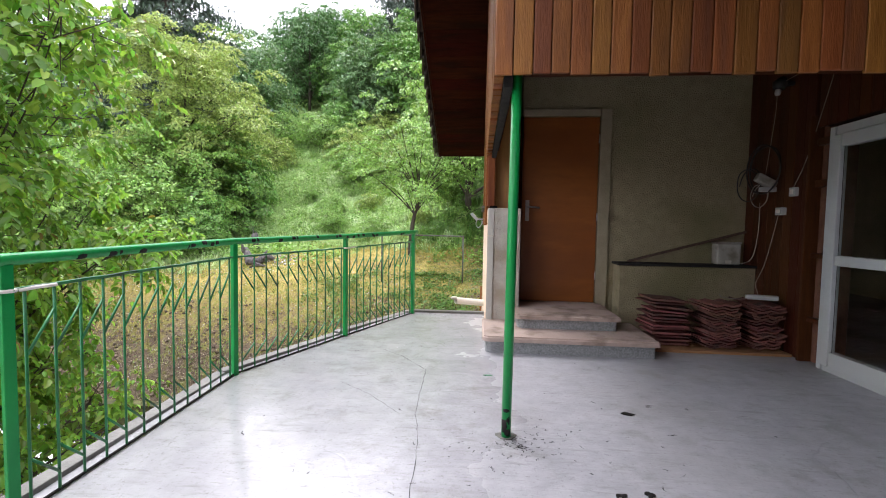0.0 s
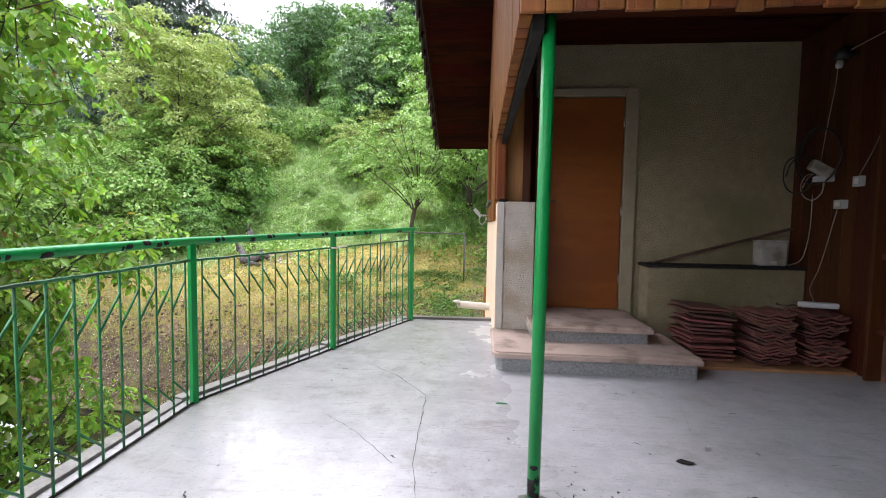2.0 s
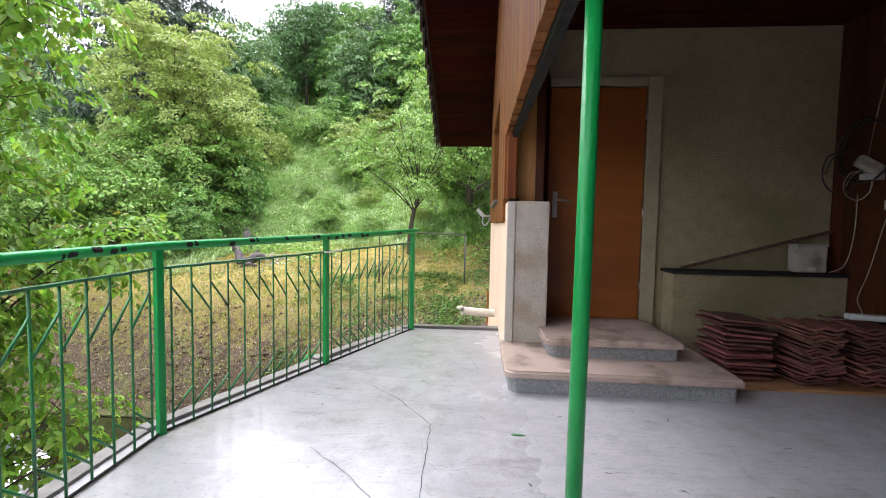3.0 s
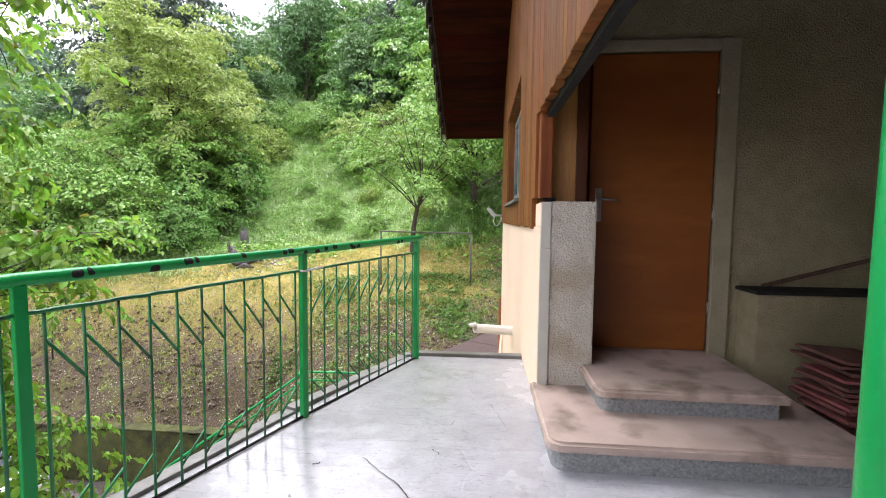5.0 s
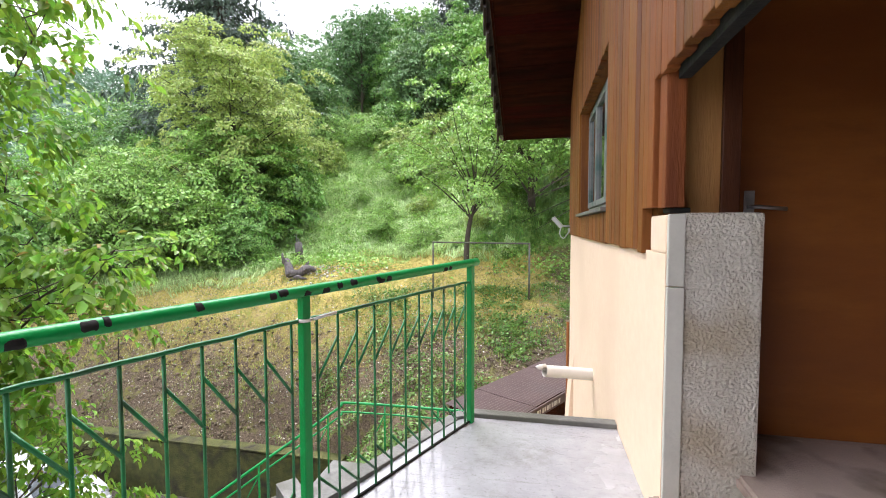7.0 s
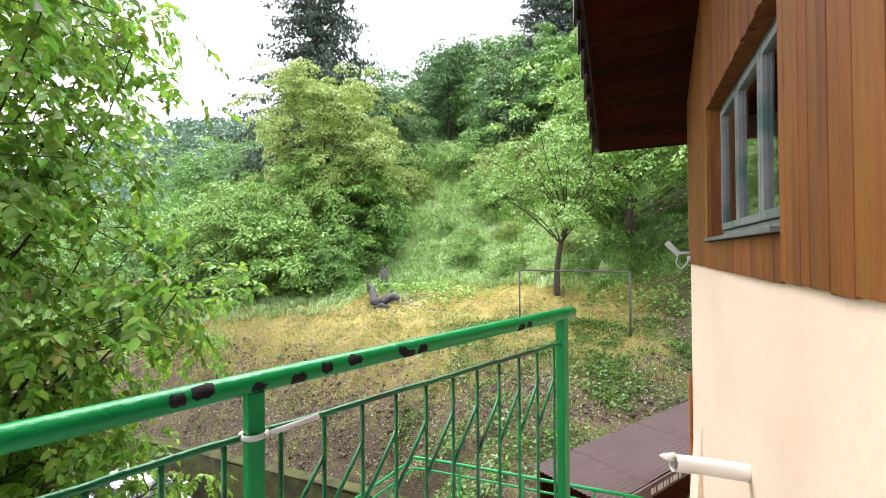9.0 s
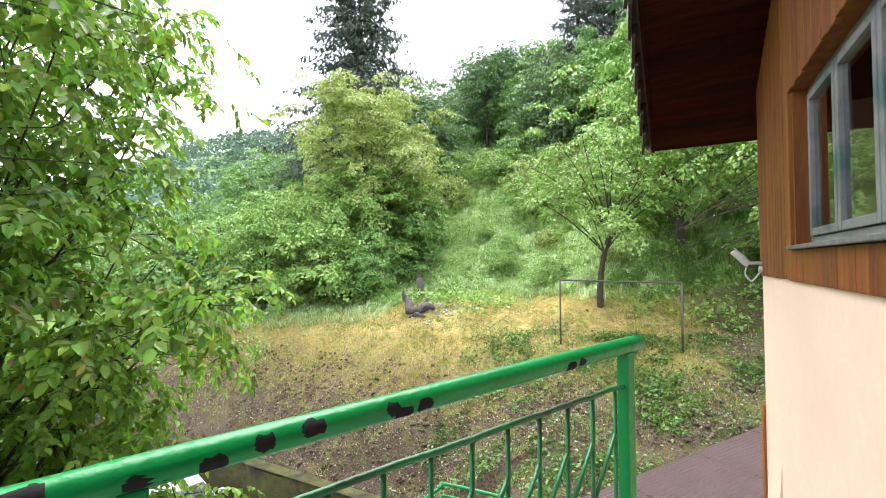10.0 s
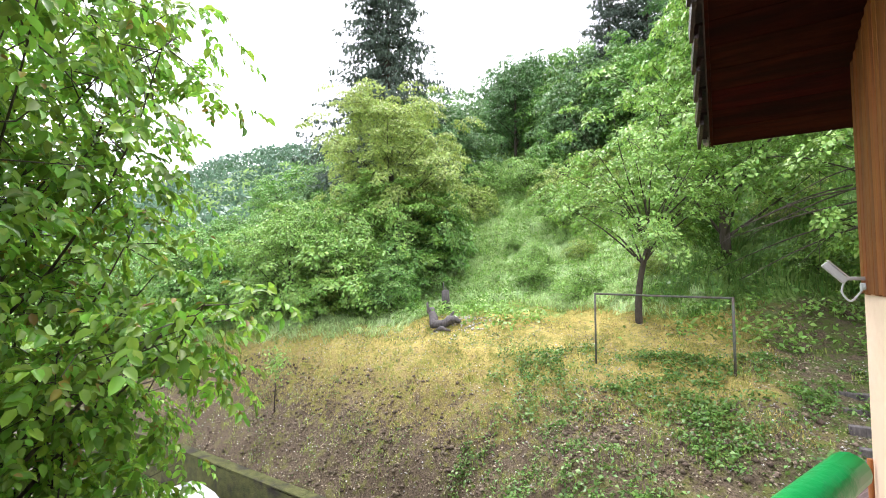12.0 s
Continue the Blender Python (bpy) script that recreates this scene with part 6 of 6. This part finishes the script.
# ---- grass, weeds and litter ----
def blades(name, rng, x, y, length, width, mat, label, category, bend=0.5, flow=0.0):
    """Bent blades; flow: how far neighbours lean the same way, by patches."""
    n = len(x)
    z = ground_height(x, y)
    a = rng.uniform(0, 2 * math.pi, n) if not flow else flow * lattice(x, y, 6, 1.3) - 1.2 + rng.normal(size=n) * 0.6
    L = length * rng.uniform(0.5, 1.3, n)
    w = width * rng.uniform(0.6, 1.3, n)
    dx, dy = np.cos(a), np.sin(a)
    b = bend * rng.uniform(0.2, 1.3, n)
    p0 = np.stack([x - dy * w, y + dx * w, z - 0.02], 1)
    p1 = np.stack([x + dy * w, y - dx * w, z - 0.02], 1)
    q0 = np.stack([x + dx * L * b * 0.35 - dy * w * 0.7, y + dy * L * b * 0.35 + dx * w * 0.7, z + L * 0.6], 1)
    q1 = np.stack([x + dx * L * b * 0.35 + dy * w * 0.7, y + dy * L * b * 0.35 - dx * w * 0.7, z + L * 0.6], 1)
    tip = np.stack([x + dx * L * b, y + dy * L * b, z + L * (1 - 0.35 * b)], 1)
    tip2 = tip + np.stack([dy * w * 0.15, -dx * w * 0.15, 0 * w], 1)
    v = np.stack([p0, p1, q1, q0, tip, tip2], 1).reshape(-1, 3)
    f = (np.arange(n)[:, None, None] * 6 + np.array([[0, 1, 2, 3], [3, 2, 5, 4]])[None]).reshape(-1, 4)
    tagged(new(name, array_mesh(name, v, f, mat)), label, category, kind="stuff")


rng = np.random.default_rng(123)


def scatter(n, x0, x1, y0, y1, cell, cut, seed):
    x, y = rng.uniform(x0, x1, n), rng.uniform(y0, y1, n)
    k = lattice(x, y, seed, cell) > cut
    return x[k], y[k]


def meadow_edge(x):
    return np.interp(x, EDGE_X, EDGE_Y) + 0.35 * lattice(x, x * 0, 4, 0.8)


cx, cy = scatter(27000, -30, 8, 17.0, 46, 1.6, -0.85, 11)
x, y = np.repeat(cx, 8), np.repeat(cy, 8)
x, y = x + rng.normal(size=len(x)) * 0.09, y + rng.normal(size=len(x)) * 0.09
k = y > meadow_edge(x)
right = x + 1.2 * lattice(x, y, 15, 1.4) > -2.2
blades("shade_grass", rng, x[k & right], y[k & right], 0.42, 0.016, L_SHADEDGRASS, "rank grass under the trees, their shade in its deep green", "grass", 1.0, 4.0)
k &= ~right
blades("tall_grass", rng, x[k], y[k], 0.38, 0.014, L_GRASS, "tall wet meadow grass on the slope", "grass", 1.5, 4.0)
x, y = scatter(90000, -24, 6, 15.6, 24.6, 0.8, -0.3, 13)
k = (y < meadow_edge(x) + 0.3) & (x + 1.2 * lattice(x, y, 8, 1.0) < 0.2)
blades("cut_grass", rng, x[k], y[k], 0.075, 0.009, L_MOWN, "short yellowish cut grass", "grass", 1.0)
x, y = scatter(30000, -22, 6, 13.0, 19.8, 0.45, 0.25, 14)
blades("bank_grass", rng, x, y, 0.13, 0.010, L_TUFT, "tufts of green grass on the bank", "grass", 0.9)


def litter(name, n, x0, x1, y0, y1, size, mat, cell, cut, seed, label, category, lift=0.015, droop=0.0):
    x, y = rng.uniform(x0, x1, n), rng.uniform(y0, y1, n)
    k = lattice(x, y, seed, cell) + 0.7 * lattice(x, y, seed + 1, cell * 0.31) + 0.5 * rng.normal(size=n) > cut
    x, y = x[k], y[k]
    p = np.stack([x, y, ground_height(x, y) + lift * rng.uniform(0.2, 2.0, len(x))], 1)
    flat = rng.normal(size=(len(x), 3)) * np.array([1, 1, 0.2])
    tagged(new(name, leaf_mesh(name, rng, p, size, mat, droop, 0.6, False, flat)), label, category, kind="stuff")


litter("leaf_litter", 42000, -22, 6, 14.1, 20.8, 0.065, L_LITTER, 0.9, -0.2, 21, "dry leaf and twig litter on the bank", "litter")
litter("bank_weeds", 80000, -7, 4.5, 11.0, 18.8, 0.10, L_WEED, 1.1, 0.5, 22, "broad-leaved weeds on the bank", "weeds", 0.09, 0.2)
litter("bank_weeds_sparse", 26000, -20, 3, 14.1, 19.4, 0.075, L_WEED, 0.9, 0.8, 23, "sparse weeds on the bank", "weeds", 0.05, 0.1)
litter("hill_weeds", 110000, -24, 7, 19.5, 47, 0.17, L_LIGHT, 1.5, 0.35, 27, "broad-leaved weeds and brambles among the tall grass", "weeds", 0.26, 0.2)
litter("yard_litter", 4000, -18, -5, 10.5, 13.6, 0.05, L_LITTER, 0.8, -0.2, 24, "litter on the gravel yard", "litter")


def pebbles():
    x, y = scatter(3200, -22, 5, 14.2, 19.5, 0.9, -0.2, 31)
    x2, y2 = -9.4 + rng.normal(size=160) * 0.5, 20.3 + rng.normal(size=160) * 0.5
    x, y = np.concatenate([x, x2]), np.concatenate([y, y2])
    s = rng.uniform(0.012, 0.035, len(x))
    s[-160:] *= 2.2
    z = ground_height(x, y) + s * 0.4
    oct_v = np.array([(1, 0, 0), (0, 1, 0), (-1, 0, 0), (0, -1, 0), (0, 0, 0.7), (0, 0, -0.7)])
    v = (np.stack([x, y, z], 1)[:, None] + oct_v[None] * s[:, None, None] * rng.uniform(0.6, 1.3, (len(x), 6, 1))).reshape(-1, 3)
    f = np.array([(0, 1, 4), (1, 2, 4), (2, 3, 4), (3, 0, 4), (1, 0, 5), (2, 1, 5), (3, 2, 5), (0, 3, 5)])
    f = (np.arange(len(x))[:, None, None] * 6 + f[None]).reshape(-1, 3)
    tagged(new("pebbles", array_mesh("pebbles", v, f, M_STONE)), "pale pebbles and rubble scattered on the bank", "stones", kind="stuff")


pebbles()


def clods():
    """Lumps of turned soil on the steep bank."""
    x, y = scatter(8000, -22, 4.5, 14.1, 17.0, 0.7, -0.2, 35)
    s = 0.018 + 0.07 * rng.random(len(x)) ** 3
    z = ground_height(x, y) + s * 0.2
    oct_v = np.array([(1, 0, 0), (0, 1, 0), (-1, 0, 0), (0, -1, 0), (0, 0, 0.8), (0, 0, -0.7)])
    v = (np.stack([x, y, z], 1)[:, None] + oct_v[None] * s[:, None, None] * rng.uniform(0.5, 1.4, (len(x), 6, 1))).reshape(-1, 3)
    f = np.array([(0, 1, 4), (1, 2, 4), (2, 3, 4), (3, 0, 4), (1, 0, 5), (2, 1, 5), (3, 2, 5), (0, 3, 5)])
    f = (np.arange(len(x))[:, None, None] * 6 + f[None]).reshape(-1, 3)
    tagged(new("soil_clods", array_mesh("soil_clods", v, f, M_CLOD)), "brown clods of loose soil on the bank", "soil", kind="stuff")


clods()

# stump, log, sapling
sx, sy = -11.55, 22.2
stump = thing("tree_stump", (sx, sy, ground_at(sx, sy)), "broken weathered grey tree stump", "stump")
z0 = ground_at(sx, sy)
bm = tube([(sx, sy, z0 - 0.1), (sx - 0.02, sy, z0 + 0.45), (sx - 0.06, sy, z0 + 0.95)], 0.15, 9, radii=[0.26, 0.19, 0.16])
for v in bm.verts:
    v.co += noise.noise_vector(v.co * 6.0) * 0.06
part("stub", bm, M_DEADWOOD, stump)
for dx, h in ((-0.09, 1.35), (0.02, 1.15), (0.09, 1.05)):
    part("splinter", tube([(sx + dx - 0.03, sy, z0 + 0.6), (sx + dx - 0.06, sy, z0 + h)], 0.04, 6, radii=[0.06, 0.012]), M_DEADWOOD, stump)
log = thing("log", (-10.5, 19.5, -0.7), "dark rotten forked log on the cut grass", "log")


def log_piece(pts, radii):
    pts = [(x, y, ground_at(x, y) + h) for x, y, h in pts]
    bm = bmesh.new()
    tube(curve_points(pts, 4), 0.1, 9, radii=list(np.interp(np.linspace(0, 1, (len(pts) - 1) * 4 + 1), np.linspace(0, 1, len(radii)), radii)), bm=bm)
    for v in bm.verts:
        v.co += noise.noise_vector(v.co * 8.0) * 0.055
    part("log_piece", bm, M_DEADWOOD, log)


log_piece([(-10.90, 20.00, 0.55), (-10.65, 19.70, 0.30), (-10.35, 19.40, 0.12)], [0.05, 0.17, 0.19])
log_piece([(-10.55, 19.40, 0.10), (-10.10, 19.50, 0.16), (-9.65, 19.65, 0.20), (-9.40, 19.70, 0.10)], [0.12, 0.17, 0.15, 0.06])
log_piece([(-10.20, 19.45, 0.1), (-10.00, 19.80, 0.28), (-9.85, 20.00, 0.42)], [0.12, 0.08, 0.03])
log_piece([(-10.75, 19.75, 0.35), (-10.85, 19.6, 0.62), (-10.80, 19.55, 0.80)], [0.09, 0.06, 0.02])
log_piece([(-9.80, 19.55, 0.15), (-9.70, 19.40, 0.34), (-9.55, 19.35, 0.46)], [0.08, 0.05, 0.02])
log_piece([(-10.30, 19.25, 0.05), (-9.95, 19.20, 0.10), (-9.60, 19.30, 0.05)], [0.05, 0.09, 0.04])
sap = thing("sapling", (-14.7, 15.4, ground_at(-14.7, 15.4)), "thin young sapling on the bank", "sapling")
zb = ground_at(-14.7, 15.4)
part("stem", tube([(-14.7, 15.4, zb - 0.1), (-14.68, 15.4, zb + 0.7), (-14.66, 15.42, zb + 1.5)], 0.022, 6, radii=[0.03, 0.022, 0.012]), M_BARK, sap)
cs = np.array([-14.66, 15.42, zb + 1.75]) + rng.normal(size=(260, 3)) * np.array([0.22, 0.22, 0.32])
o = new("leaves", leaf_mesh("leaves", rng, cs, 0.13, L_LIGHT, 0.3, 0.55, False))
o.parent = sap
o.matrix_parent_inverse = sap.matrix_basis.inverted()

garden_steps = thing("garden_steps", (1.9, 17.0, ground_at(1.9, 17.0)), "dark rotten timber steps up the bank beside the house", "steps")
for k, y in enumerate((18.0, 17.35, 16.7, 16.05)):
    z = ground_at(1.9, y)
    part("sleeper", box((1.25 + 0.03 * (k % 2), y - 0.09, z - 0.22), (2.7, y + 0.09, z + 0.10), 0.02), M_DEADWOOD, garden_steps)

# ---- boards of the house: pieces, last ----
clad_front = thing("cladding_front", (1.5, FY, CLAD_Z), "varnished orange-brown vertical pine boards", "cladding", kind="structure")
rnd = random.Random(3)
x = HX - 0.02
while x < 3.3:
    wd = rnd.uniform(0.088, 0.102)
    lo_z = CLAD_Z + rnd.uniform(-0.008, 0.010)
    part("plank", box((x + 0.002, FY - 0.022 + rnd.uniform(-0.002, 0.002), lo_z), (x + wd - 0.002, FY + 0.0, 2.93), 0.006), M_CLAD, clad_front)
    x += wd
wall_box("wall_front_core", (HX, FY + 0.003, CLAD_Z + 0.05), (RIGHT_X + 0.4, FY + 0.03, 2.93), M_SOFFIT, "timber core behind the front boards")
clad_side = thing("cladding_side", (HX, 6, 1.2), "brown stained vertical boards of the side wall", "cladding", kind="structure")
y = FY + 0.002
while y < SIDE_END - 0.02:
    wd = min(rnd.uniform(0.088, 0.10), SIDE_END - y)
    top_z = min(roof_z(y), roof_z(y + wd)) - 0.001
    y0, y1 = y + 0.0015, y + wd - 0.0015
    if y < 4.64:
        spans = [(CLAD_Z - 0.008 + rnd.uniform(-0.011, 0.009), top_z)]
    elif y < 4.86:
        spans = [(1.34 if y > 4.74 else CLAD_Z, top_z)]
    elif y + wd > WY0 and y < WY1:
        spans = [(1.135, WZ0 - 0.035), (WZ1 + rnd.uniform(-0.012, 0.006), top_z)]
    else:
        spans = [(1.14 + rnd.uniform(-0.006, 0.006), top_z)]
    for a, b in spans:
        part("plank", box((HX - 0.022 + rnd.uniform(-0.0015, 0.0015), y0, a), (HX + 0.028, y1, b), 0.005), M_CLAD_SIDE, clad_side)
    y += wd
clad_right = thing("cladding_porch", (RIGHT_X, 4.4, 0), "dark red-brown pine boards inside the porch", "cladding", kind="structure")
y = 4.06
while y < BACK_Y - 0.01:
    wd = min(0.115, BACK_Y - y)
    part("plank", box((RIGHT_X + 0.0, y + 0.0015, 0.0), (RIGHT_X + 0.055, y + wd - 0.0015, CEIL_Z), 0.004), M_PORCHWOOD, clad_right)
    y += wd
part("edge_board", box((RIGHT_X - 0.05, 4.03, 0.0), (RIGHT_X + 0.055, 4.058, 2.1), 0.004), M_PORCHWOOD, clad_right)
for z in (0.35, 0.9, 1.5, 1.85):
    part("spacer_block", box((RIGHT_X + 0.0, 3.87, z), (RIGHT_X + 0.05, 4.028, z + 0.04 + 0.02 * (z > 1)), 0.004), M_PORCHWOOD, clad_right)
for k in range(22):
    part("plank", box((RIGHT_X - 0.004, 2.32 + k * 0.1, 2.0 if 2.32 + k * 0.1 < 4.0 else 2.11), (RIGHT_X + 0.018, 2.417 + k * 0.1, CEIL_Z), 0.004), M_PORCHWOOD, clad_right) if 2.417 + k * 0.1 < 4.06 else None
